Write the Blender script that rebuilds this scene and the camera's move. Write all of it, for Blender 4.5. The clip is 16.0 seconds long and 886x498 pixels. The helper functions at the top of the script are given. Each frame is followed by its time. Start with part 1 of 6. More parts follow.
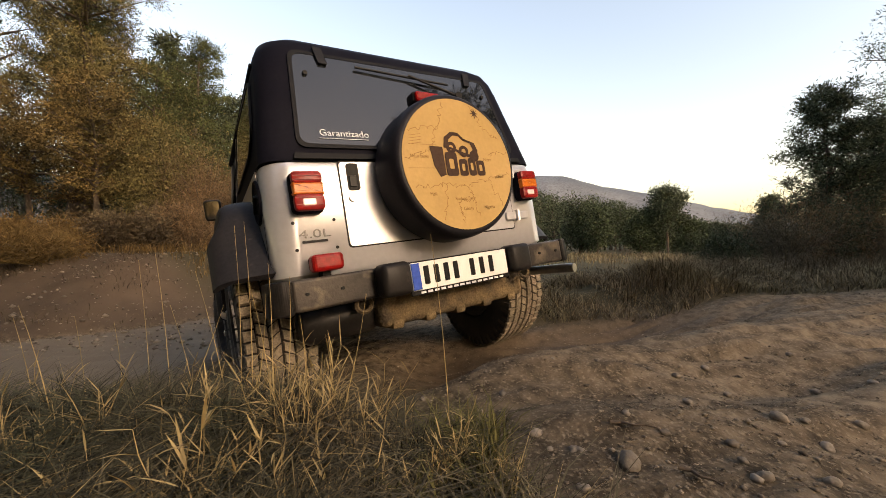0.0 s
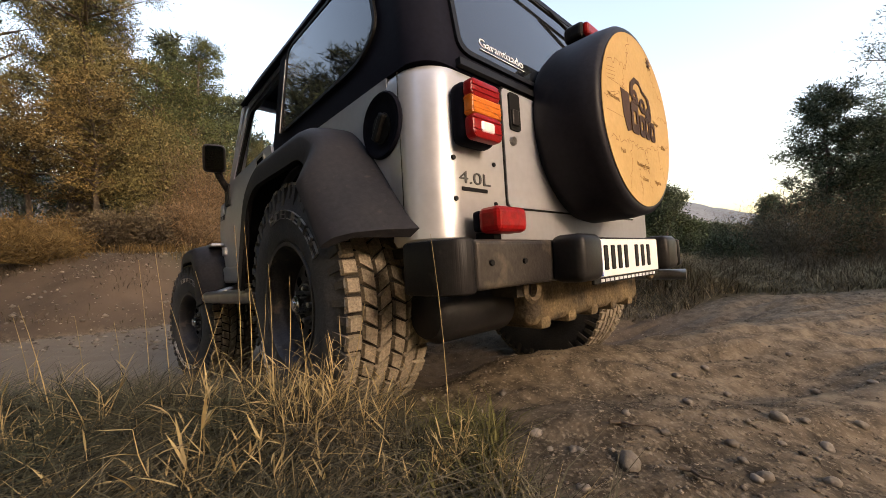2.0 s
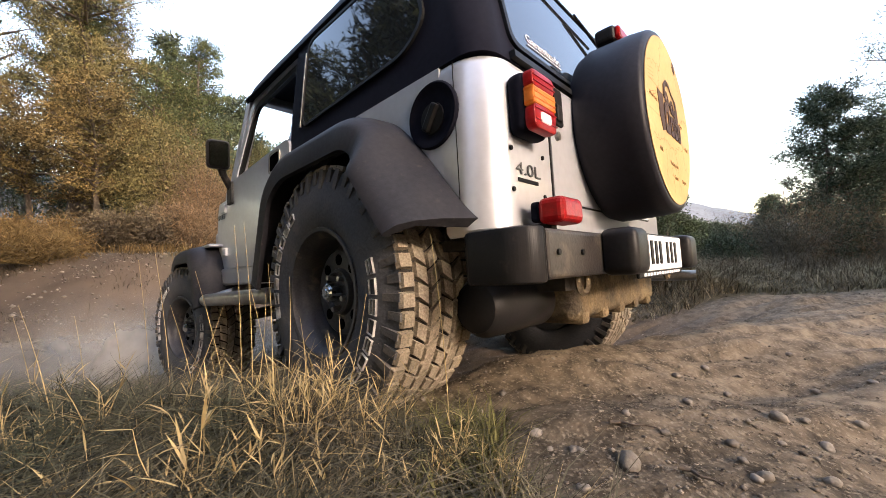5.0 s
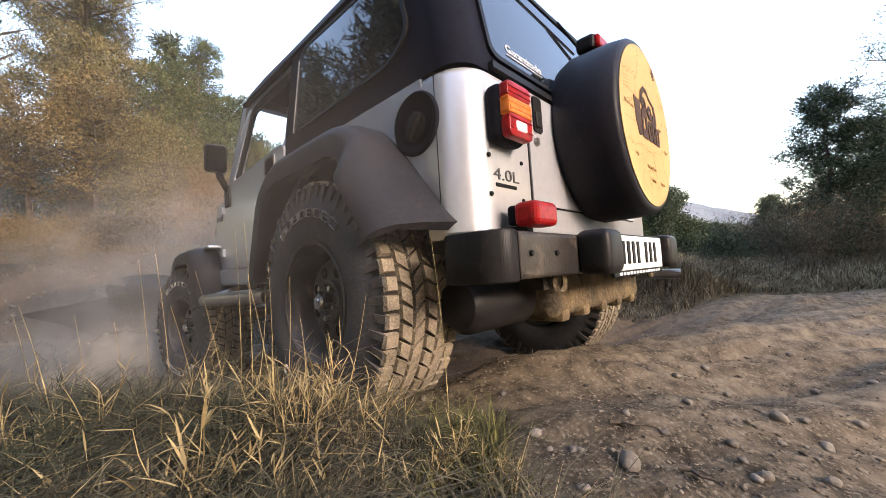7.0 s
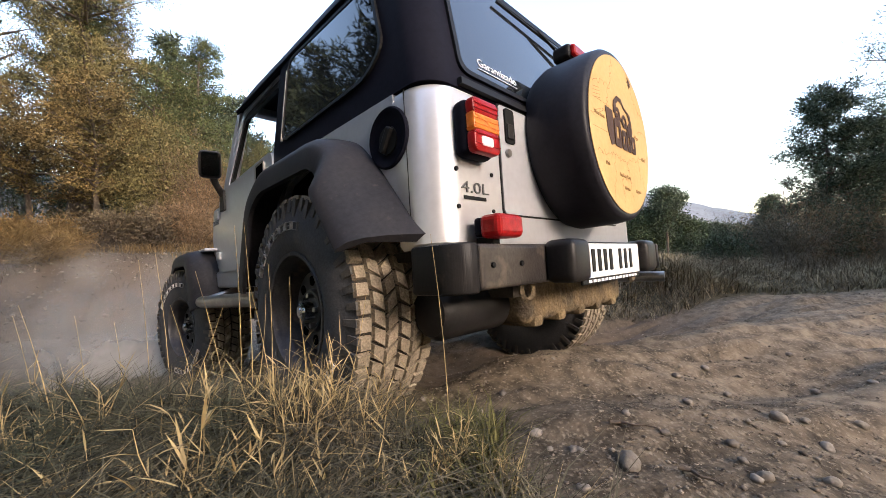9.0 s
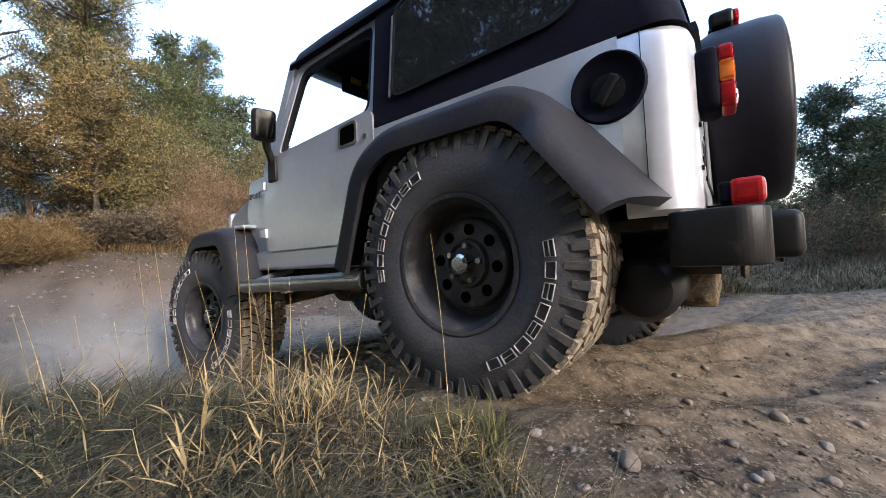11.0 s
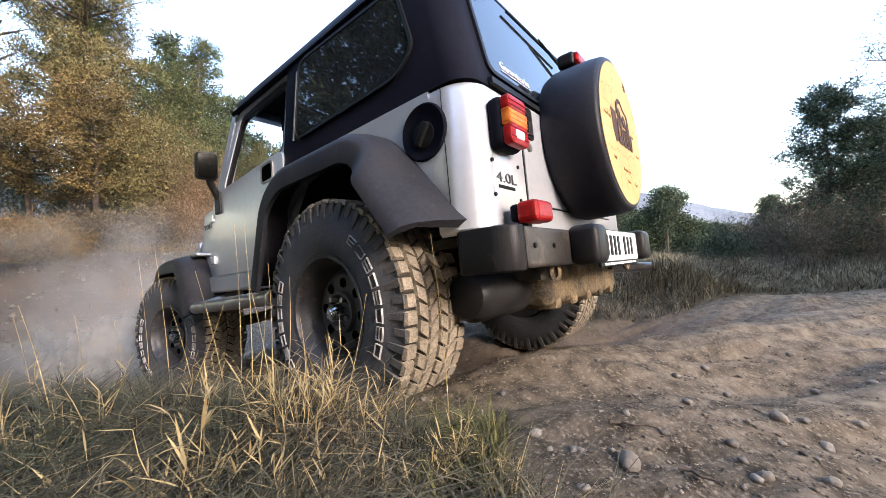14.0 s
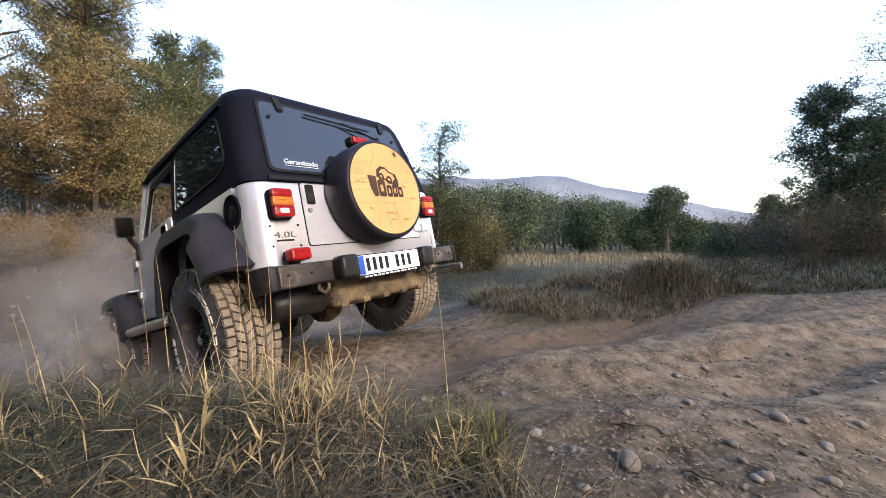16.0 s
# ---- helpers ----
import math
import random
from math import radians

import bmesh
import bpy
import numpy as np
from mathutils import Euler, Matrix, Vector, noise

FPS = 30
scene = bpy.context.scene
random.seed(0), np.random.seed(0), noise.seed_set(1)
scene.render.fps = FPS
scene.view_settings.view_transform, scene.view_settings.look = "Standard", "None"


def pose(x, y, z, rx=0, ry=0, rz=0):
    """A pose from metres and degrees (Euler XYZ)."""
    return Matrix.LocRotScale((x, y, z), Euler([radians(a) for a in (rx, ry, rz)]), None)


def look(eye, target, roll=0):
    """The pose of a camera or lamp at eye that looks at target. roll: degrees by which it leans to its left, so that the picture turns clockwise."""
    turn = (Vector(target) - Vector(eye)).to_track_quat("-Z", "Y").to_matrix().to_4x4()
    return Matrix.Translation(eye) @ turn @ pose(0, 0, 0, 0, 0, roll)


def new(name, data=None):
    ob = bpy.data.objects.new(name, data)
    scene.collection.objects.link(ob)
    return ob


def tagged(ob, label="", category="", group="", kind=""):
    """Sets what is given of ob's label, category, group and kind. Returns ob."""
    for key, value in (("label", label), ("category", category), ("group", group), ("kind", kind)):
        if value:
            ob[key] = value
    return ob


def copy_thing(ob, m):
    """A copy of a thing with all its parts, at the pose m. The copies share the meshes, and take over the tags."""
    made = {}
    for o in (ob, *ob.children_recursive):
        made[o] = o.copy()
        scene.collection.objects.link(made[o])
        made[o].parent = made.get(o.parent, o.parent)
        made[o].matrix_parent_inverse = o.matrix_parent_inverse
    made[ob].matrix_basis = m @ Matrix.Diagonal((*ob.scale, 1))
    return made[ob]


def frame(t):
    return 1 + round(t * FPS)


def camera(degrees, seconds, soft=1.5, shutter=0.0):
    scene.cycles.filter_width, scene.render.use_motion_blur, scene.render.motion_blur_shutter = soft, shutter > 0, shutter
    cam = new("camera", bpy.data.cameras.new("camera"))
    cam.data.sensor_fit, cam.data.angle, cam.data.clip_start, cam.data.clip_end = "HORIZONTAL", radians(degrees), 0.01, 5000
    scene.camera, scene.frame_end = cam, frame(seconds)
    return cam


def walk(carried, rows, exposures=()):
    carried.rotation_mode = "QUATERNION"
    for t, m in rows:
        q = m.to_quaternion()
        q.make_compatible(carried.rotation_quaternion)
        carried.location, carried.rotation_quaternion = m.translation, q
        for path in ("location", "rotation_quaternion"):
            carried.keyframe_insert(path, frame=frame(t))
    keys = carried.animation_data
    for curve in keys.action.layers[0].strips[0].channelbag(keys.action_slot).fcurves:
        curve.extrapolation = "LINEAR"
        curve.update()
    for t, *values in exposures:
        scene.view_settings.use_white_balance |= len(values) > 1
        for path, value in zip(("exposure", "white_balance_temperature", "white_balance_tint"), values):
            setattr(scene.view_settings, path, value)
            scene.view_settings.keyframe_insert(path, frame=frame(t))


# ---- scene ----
cam = camera(99.8, 16.0, soft=0.65)
EYE = pose(0, 0, 0.65, 89.05, 0, 0)
walk(cam, [(0.0, EYE), (16.0, EYE)],
     exposures=[(0.0, 1.34, 7650, 20), (1.0, 1.34, 7650, 20), (2.2, 1.72, 6850, 20), (4.2, 2.28, 6350, 20), (6.5, 2.53, 6150, 19), (7.0, 2.33, 6050, 19), (9.0, 2.2, 5950, 18),
                (11.4, 2.47, 5370, 16), (12.0, 2.64, 5420, 16), (12.6, 2.82, 5470, 17), (13.0, 2.8, 5470, 17), (13.7, 2.64, 5570, 17), (15.2, 2.42, 5570, 18), (16.0, 2.17, 5670, 19)])

# world and sun: dusk, soft warm light from behind and to the right
world = bpy.data.worlds.new("sky")
scene.world = world
world.use_nodes = True
wn = world.node_tree
sky = wn.nodes.new("ShaderNodeTexSky")
sky.sky_type = 'NISHITA'
sky.sun_disc = False
sky.sun_elevation = radians(25)
sky.sun_rotation = radians(135)
sky.dust_density = 2.5
sky.air_density = 1.45
sky.ozone_density = 0.1
wn.links.new(sky.outputs[0], wn.nodes["Background"].inputs[0])
wn.nodes["Background"].inputs[1].default_value = 0.15
sun = new("sun", bpy.data.lights.new("sun", 'SUN'))
sun.data.energy, sun.data.angle, sun.data.color = 0.72, radians(12), (1.0, 0.86, 0.68)
sun.matrix_world = look((28, -28, 18.5), (0, 0, 0))

# materials


def mat(name, col, rough=0.6, metal=0.0, col2=None, scale=6.0, bump=0.0, bump_scale=60.0, fine=0.15, emit=0.0, coat=0.0, rand=0.0, spots=None, trans=0.0, island=False, spec=0.12):
    """Principled surface, with broad and fine colour variation and a fine relief."""
    m = bpy.data.materials.new(name)
    m.use_nodes = True
    t = m.node_tree
    N, L = t.nodes, t.links
    b = N["Principled BSDF"]
    b.inputs["Roughness"].default_value = rough
    b.inputs["Metallic"].default_value = metal
    b.inputs["Coat Weight"].default_value = coat
    b.inputs["Specular IOR Level"].default_value = spec
    b.inputs["Transmission Weight"].default_value = trans
    co = N.new("ShaderNodeTexCoord").outputs["Object"]
    base = None
    n1 = N.new("ShaderNodeTexNoise")
    n1.inputs["Scale"].default_value = scale
    n1.inputs["Detail"].default_value = 5
    L.new(co, n1.inputs["Vector"])
    mix = N.new("ShaderNodeMix")
    mix.data_type = 'RGBA'
    c2 = col2 or tuple(c * 0.75 for c in col)
    mix.inputs[6].default_value = (*col, 1)
    mix.inputs[7].default_value = (*c2, 1)
    ramp = N.new("ShaderNodeMapRange")
    ramp.inputs[1].default_value, ramp.inputs[2].default_value = 0.35, 0.65
    L.new(n1.outputs[0], ramp.inputs[0])
    L.new(ramp.outputs[0], mix.inputs[0])
    out = mix.outputs[2]
    n2 = N.new("ShaderNodeTexNoise")
    n2.inputs["Scale"].default_value = scale * 14
    n2.inputs["Detail"].default_value = 4
    L.new(co, n2.inputs["Vector"])
    hsv = N.new("ShaderNodeHueSaturation")
    mr = N.new("ShaderNodeMapRange")
    mr.inputs[1].default_value, mr.inputs[2].default_value = 0.3, 0.7
    mr.inputs[3].default_value, mr.inputs[4].default_value = 1 - fine, 1 + fine
    L.new(n2.outputs[0], mr.inputs[0])
    val = mr.outputs[0]
    if rand:
        src = N.new("ShaderNodeNewGeometry").outputs["Random Per Island"] if island else N.new("ShaderNodeObjectInfo").outputs["Random"]
        rr = N.new("ShaderNodeMapRange")
        rr.inputs[3].default_value, rr.inputs[4].default_value = 1 - rand, 1 + rand
        L.new(src, rr.inputs[0])
        mul = N.new("ShaderNodeMath")
        mul.operation = 'MULTIPLY'
        L.new(val, mul.inputs[0])
        L.new(rr.outputs[0], mul.inputs[1])
        val = mul.outputs[0]
    L.new(val, hsv.inputs["Value"])
    L.new(out, hsv.inputs["Color"])
    out = hsv.outputs[0]
    if spots:
        n3 = N.new("ShaderNodeTexNoise")
        n3.inputs["Scale"].default_value = spots[1]
        n3.inputs["Detail"].default_value = 6
        L.new(co, n3.inputs["Vector"])
        r3 = N.new("ShaderNodeMapRange")
        r3.inputs[1].default_value, r3.inputs[2].default_value = spots[2], spots[2] + 0.15
        r3.inputs[4].default_value = spots[3]
        L.new(n3.outputs[0], r3.inputs[0])
        m3 = N.new("ShaderNodeMix")
        m3.data_type = 'RGBA'
        L.new(r3.outputs[0], m3.inputs[0])
        L.new(out, m3.inputs[6])
        m3.inputs[7].default_value = (*spots[0], 1)
        out = m3.outputs[2]
    L.new(out, b.inputs["Base Color"])
    if emit:
        b.inputs["Emission Color"].default_value = (*col, 1)
        b.inputs["Emission Strength"].default_value = emit
    if bump:
        n4 = N.new("ShaderNodeTexNoise")
        n4.inputs["Scale"].default_value = bump_scale
        n4.inputs["Detail"].default_value = 6
        L.new(co, n4.inputs["Vector"])
        bp = N.new("ShaderNodeBump")
        bp.inputs["Strength"].default_value = bump
        bp.inputs["Distance"].default_value = 0.6 / bump_scale
        L.new(n4.outputs[0], bp.inputs["Height"])
        L.new(bp.outputs[0], b.inputs["Normal"])
    return m


DUST = (0.30, 0.24, 0.17)
SIDELUG = mat("tyre_shoulder", (0.066, 0.064, 0.066), 0.8, 0, (0.10, 0.09, 0.078), 14.0, bump=0.3, bump_scale=90, spec=0.2)
SILVER = mat("silver_paint", (0.54, 0.545, 0.575), 0.31, 0.52, (0.51, 0.515, 0.54), 3.0, fine=0.04, coat=0.35, spots=(DUST, 5.0, 0.58, 0.12))
VINYL = mat("black_hardtop", (0.007, 0.007, 0.012), 0.5, 0, (0.010, 0.010, 0.015), 4.0, spec=0.02, bump=0.06, bump_scale=300, spots=(DUST, 9.0, 0.66, 0.03))
FLARE = mat("grey_black_plastic", (0.017, 0.017, 0.021), 0.5, 0, (0.025, 0.024, 0.026), 5.0, bump=0.12, bump_scale=220, spec=0.12, spots=(DUST, 40.0, 0.64, 0.10))
PLASTIC = mat("black_plastic", (0.011, 0.0105, 0.011), 0.42, 0, (0.017, 0.0155, 0.015), 7.0, bump=0.08, bump_scale=200, spec=0.15, spots=(DUST, 14.0, 0.62, 0.14))
BUMPER = mat("dusty_bumper_steel", (0.024, 0.021, 0.020), 0.42, 0.2, (0.048, 0.041, 0.035), 6.0, bump=0.2, bump_scale=120, spec=0.2, spots=(DUST, 9.0, 0.55, 0.35))
RUBBER = mat("tyre_sidewall", (0.056, 0.058, 0.066), 0.7, 0, (0.074, 0.072, 0.074), 9.0, bump=0.3, bump_scale=90, spec=0.12, spots=(DUST, 12.0, 0.6, 0.1))
TREAD = mat("dusty_tread", (0.17, 0.14, 0.10), 0.9, 0, (0.25, 0.205, 0.15), 12.0, bump=0.6, bump_scale=70, fine=0.3)
# rubber between the lugs, darkened to carry the shade of the grooves
GROOVE_SHADE = mat("shaded_tyre_groove", (0.022, 0.019, 0.016), 0.9, 0, (0.035, 0.029, 0.023), 14.0, bump=0.4)
RIM = mat("black_steel", (0.045, 0.046, 0.052), 0.42, 0.3, (0.07, 0.066, 0.065), 12.0, spots=(DUST, 20.0, 0.6, 0.3))
CHROME = mat("chrome", (0.75, 0.75, 0.75), 0.15, 1.0, fine=0.03)
STEEL = mat("dull_steel", (0.35, 0.34, 0.32), 0.35, 0.9, (0.25, 0.24, 0.22), 10)
WHITE = mat("white_letters", (0.44, 0.425, 0.40), 0.7, 0, (0.18, 0.17, 0.16), 30)
COVER = mat("cover_vinyl", (0.011, 0.011, 0.015), 0.45, 0, (0.016, 0.0155, 0.02), 5.0, spec=0.12, bump=0.06, bump_scale=160, spots=(DUST, 10.0, 0.64, 0.05))
TAN = mat("tan_print", (0.46, 0.305, 0.125), 0.6, 0, (0.41, 0.27, 0.105), 4.0, fine=0.05, bump=0.1)
BROWN = mat("brown_print", (0.06, 0.035, 0.025), 0.7)
THIN = mat("map_line", (0.28, 0.16, 0.06), 0.7)
GLASS = mat("tinted_glass", (0.012, 0.014, 0.016), 0.03, 0, (0.014, 0.016, 0.018), 2.0, fine=0.02, spec=0.75, spots=(DUST, 7.0, 0.66, 0.04))
RED = mat("red_lens", (0.25, 0.006, 0.006), 0.3, 0, (0.17, 0.005, 0.004), 60, emit=0.03, spec=0.2, bump=0.15, bump_scale=180)
ORANGE = mat("orange_lens", (0.56, 0.15, 0.018), 0.3, 0, (0.44, 0.11, 0.014), 60, emit=0.04, spec=0.2, bump=0.15, bump_scale=180)
CLEAR = mat("reverse_lens", (0.6, 0.42, 0.36), 0.2, emit=0.3, coat=0.5)
PLATE = mat("plate_white", (0.78, 0.78, 0.76), 0.4, 0, (0.7, 0.69, 0.66), 10, fine=0.03)
BLUE = mat("plate_blue", (0.03, 0.08, 0.4), 0.4)
MIRROR = mat("dim_mirror", (0.10, 0.105, 0.115), 0.06, 1.0, fine=0.03)
INK = mat("black_ink", (0.010, 0.010, 0.010), 0.5, spec=0.12)
MUD = mat("dusty_underbody", (0.17, 0.125, 0.07), 0.85, 0, (0.06, 0.048, 0.035), 9.0, bump=0.7, bump_scale=40, fine=0.3)
UNDER = mat("underbody", (0.02, 0.018, 0.016), 0.7, 0, (0.045, 0.037, 0.028), 6.0, bump=0.4)
VOID = mat("deep_shadow_black", (0.003, 0.003, 0.003), 0.95, spec=0.0)
DARK = mat("dark_lining", (0.018, 0.017, 0.017), 0.8)
CLOTH = mat("seat_cloth", (0.05, 0.05, 0.055), 0.9, bump=0.4, bump_scale=300)
STICKER = mat("sticker", (0.75, 0.76, 0.78), 0.5)
LABEL_YELLOW = mat("yellow_label", (0.75, 0.52, 0.06), 0.5)
BADGE = mat("badge_grey", (0.1, 0.1, 0.1), 0.4, 0.3)

# the land


def sm(a, b, x):
    k = min(1.0, max(0.0, (x - a) / (b - a)))
    return k * k * (3 - 2 * k)


def bank_foot(x):
    """Where the bank on the left rises from the track."""
    return min(6.7, max(4.9, 5.2 + 1.2 * (x + 5.5))) + 0.12 * noise.noise((x * 1.7, 0.0, 8.0))


def lie(x, y):
    """The broad lie of the land: a track that falls away to the left, a rut, a bank, a verge, a field."""
    s = -0.8 * x + 0.6 * y
    z = 0.2 - 0.2 * (math.log(1 + math.exp(4 * (s - 0.5))) / 4 if s < 20 else s - 0.5)
    z = max(z, -0.72)
    c = y - 1.20 - 0.41 * x + 0.05 * noise.noise((x * 2.3, y * 1.1, 14.0))
    hollow = sm(0.0, 0.30, c) * sm(3.1, 2.2, y - 0.25 * x) * sm(-0.6, 0.1, x) * sm(2.4, 1.2, x)
    z -= 0.20 * hollow
    z += 0.035 * sm(-0.5, -0.02, c) * sm(0.14, 0.0, c) * sm(-0.4, 0.2, x) * sm(2.2, 1.3, x)
    # hump of bare ground on the right
    z += 0.05 * sm(1.3, 2.6, x) * sm(1.4, 2.6, y) * sm(5.5, 3.6, y)
    far = sm(4.5, 12.0, y) * sm(-6.0, 0.0, x)
    z += (-0.42 - z) * far
    z += (-0.42 - z) * 0.55 * sm(3.6, 8.5, y) * sm(0.3, 1.5, x) * (1 - far)
    # grassy verge beyond the rut
    z += 0.13 * sm(3.1, 4.0, y) * sm(6.5, 4.8, y) * sm(0.0, 0.6, x) * sm(4.2, 1.8, x)
    b = y - bank_foot(x)
    z += sm(-1.5, -5.0, x) * (0.07 * sm(0.0, 0.2, b) + 1.08 * sm(-0.2, 2.8, b) + 0.9 * sm(8.0, 16.0, y))
    m = sm(0.05, -0.45, x) * sm(1.3, 0.8, y)
    z += max(0.0, 0.25 - z) * m
    return z


def height(x, y):
    z = lie(x, y)
    a = sm(40, 8, math.hypot(x, y))
    if a > 0:
        z += a * (0.045 * noise.noise((x * 0.7, y * 0.7, 3.0)) + 0.02 * noise.noise((x * 1.9 + y * 0.6, y * 3.2, 7.0)))
        if x < -3 and 4 < y < 10:
            z += 0.05 * abs(noise.noise((x * 1.6, y * 2.1, 4.0))) + 0.03 * noise.noise((x * 4.0, y * 5.0, 6.0)) * sm(4.8, 5.6, y)
        if abs(x) < 6 and -1 < y < 7:
            z += 0.03 * abs(noise.noise((x * 0.9 + y * 0.4, y * 5.0 + x * 0.9, 6.0))) - 0.006
            # furrows drawn out along the track, and clods
            u = y - 0.24 * x
            k = sm(-0.1, 0.4, x) * sm(4.6, 3.2, y)
            z += k * 0.03 * (1 - 2.2 * abs(noise.noise((x * 0.55, u * 3.4, 11.0)))) * sm(0.5, 0.9, y)
            z += k * 0.019 * (1 - 2.2 * abs(noise.noise((x * 1.3 + 4, u * 8.0, 12.0))))
            z += k * 0.011 * (1 - 2.2 * abs(noise.noise((x * 0.9 + 9, u * 19.0, 15.0))))
            z += k * 0.012 * max(0.0, noise.noise((x * 5.0, y * 7.0, 13.0)) - 0.1)
            z += (0.018 - 0.009 * k) * noise.noise((x * 2.5 + y, y * 9.0, 1.0)) + (0.012 - 0.004 * k) * noise.noise((x * 9, y * 17, 2.0)) + 0.006 * noise.noise((x * 31, y * 33, 5.0))
    return z


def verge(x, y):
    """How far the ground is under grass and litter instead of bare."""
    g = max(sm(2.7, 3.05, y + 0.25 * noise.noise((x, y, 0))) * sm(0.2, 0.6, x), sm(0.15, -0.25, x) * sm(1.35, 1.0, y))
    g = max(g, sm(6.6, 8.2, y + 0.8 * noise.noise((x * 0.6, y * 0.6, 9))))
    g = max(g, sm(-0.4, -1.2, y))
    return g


def soil_and_shade(x, y):
    """0 on the plain dirt, up to 1 on the red-brown earth of the bank, down to -1 on the pale beaten track; raised in
    the hollow for dug earth and painted shade.
    """
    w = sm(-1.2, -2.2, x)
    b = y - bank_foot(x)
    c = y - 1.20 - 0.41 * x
    # browner dug earth in the hollow, with shade under the car painted in
    dug_and_shaded = 0.7 * sm(0.0, 0.3, c) * sm(3.1, 2.2, y - 0.25 * x) * sm(-0.6, 0.1, x) * sm(2.4, 1.2, x)
    return dug_and_shaded + w * (sm(-0.02, 0.15, b) - 0.9 * sm(0.02, -0.1, b) * sm(2.2, 3.2, y + 0.3 * noise.noise((x, y, 2.0))))


def ground_material():
    m = mat("dirt", (0.140, 0.110, 0.076), 0.95, 0, (0.077, 0.060, 0.041), 1.3, bump=1.0, bump_scale=110, fine=0.65, spots=((0.23, 0.188, 0.135), 95.0, 0.53, 0.65))
    t = m.node_tree
    b = t.nodes["Principled BSDF"]
    old = b.inputs["Base Color"].links[0].from_socket
    at_ = t.nodes.new("ShaderNodeAttribute")
    at_.attribute_name = "verge"
    n = t.nodes.new("ShaderNodeTexNoise")
    n.inputs["Scale"].default_value = 2.5
    n.inputs["Detail"].default_value = 8
    t.links.new(t.nodes.new("ShaderNodeTexCoord").outputs["Object"], n.inputs["Vector"])
    cr = t.nodes.new("ShaderNodeMix")
    cr.data_type = 'RGBA'
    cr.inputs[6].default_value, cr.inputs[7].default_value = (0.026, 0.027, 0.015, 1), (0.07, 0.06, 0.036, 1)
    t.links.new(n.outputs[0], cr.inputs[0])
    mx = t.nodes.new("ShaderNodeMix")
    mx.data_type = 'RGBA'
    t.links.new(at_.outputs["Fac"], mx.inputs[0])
    # the earth tone also brings the painted shade of the hollow
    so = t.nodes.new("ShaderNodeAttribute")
    so.attribute_name = "soil_and_shade"
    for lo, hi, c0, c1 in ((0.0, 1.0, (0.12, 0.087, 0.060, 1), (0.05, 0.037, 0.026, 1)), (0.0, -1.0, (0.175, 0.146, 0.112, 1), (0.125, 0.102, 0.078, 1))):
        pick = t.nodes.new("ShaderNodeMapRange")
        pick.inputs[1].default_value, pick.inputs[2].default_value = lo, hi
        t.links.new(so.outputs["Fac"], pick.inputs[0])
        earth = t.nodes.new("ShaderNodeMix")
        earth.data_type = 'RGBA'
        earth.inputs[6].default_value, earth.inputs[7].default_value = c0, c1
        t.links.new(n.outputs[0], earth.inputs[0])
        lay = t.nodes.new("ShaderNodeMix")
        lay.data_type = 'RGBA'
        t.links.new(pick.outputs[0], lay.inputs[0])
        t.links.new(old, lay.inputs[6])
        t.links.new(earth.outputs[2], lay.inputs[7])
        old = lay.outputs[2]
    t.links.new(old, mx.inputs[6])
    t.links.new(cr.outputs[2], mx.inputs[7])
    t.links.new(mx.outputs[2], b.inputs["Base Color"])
    return m


def steps(*runs):
    out = []
    for a, b, d in runs:
        out += list(np.arange(a, b - 1e-6, d))
    return out


def build_ground():
    xs = [-1800, -700, -300, -150, -80, -50, -35, -25] + steps((-20, -9, 0.5), (-9, -1.6, 0.09), (-1.6, 2.6, 0.032), (2.6, 6, 0.08), (6, 20.1, 0.5)) + [25, 35, 50, 80, 150, 300, 700, 1800]
    ys = [-700, -300, -100, -40, -20, -10, -6, -4, -2, -1] + steps((-0.5, 0.4, 0.1), (0.4, 3.6, 0.03), (3.6, 8, 0.08), (8, 20, 0.4)) + [22, 25, 30, 40, 55, 80, 120, 200, 400, 800, 1600, 3500]
    verts = [(x, y, height(x, y)) for y in ys for x in xs]
    w = len(xs)
    faces = [(j * w + i, j * w + i + 1, (j + 1) * w + i + 1, (j + 1) * w + i) for j in range(len(ys) - 1) for i in range(w - 1)]
    me = bpy.data.meshes.new("ground")
    me.from_pydata(verts, [], faces)
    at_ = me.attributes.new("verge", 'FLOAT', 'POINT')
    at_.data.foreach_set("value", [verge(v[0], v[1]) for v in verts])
    so = me.attributes.new("soil_and_shade", 'FLOAT', 'POINT')
    so.data.foreach_set("value", [soil_and_shade(v[0], v[1]) for v in verts])
    me.polygons.foreach_set("use_smooth", [True] * len(faces))
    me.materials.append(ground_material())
    tagged(new("ground", me), "bare brown dirt track with stones and ruts", "ground", kind="structure")


build_ground()


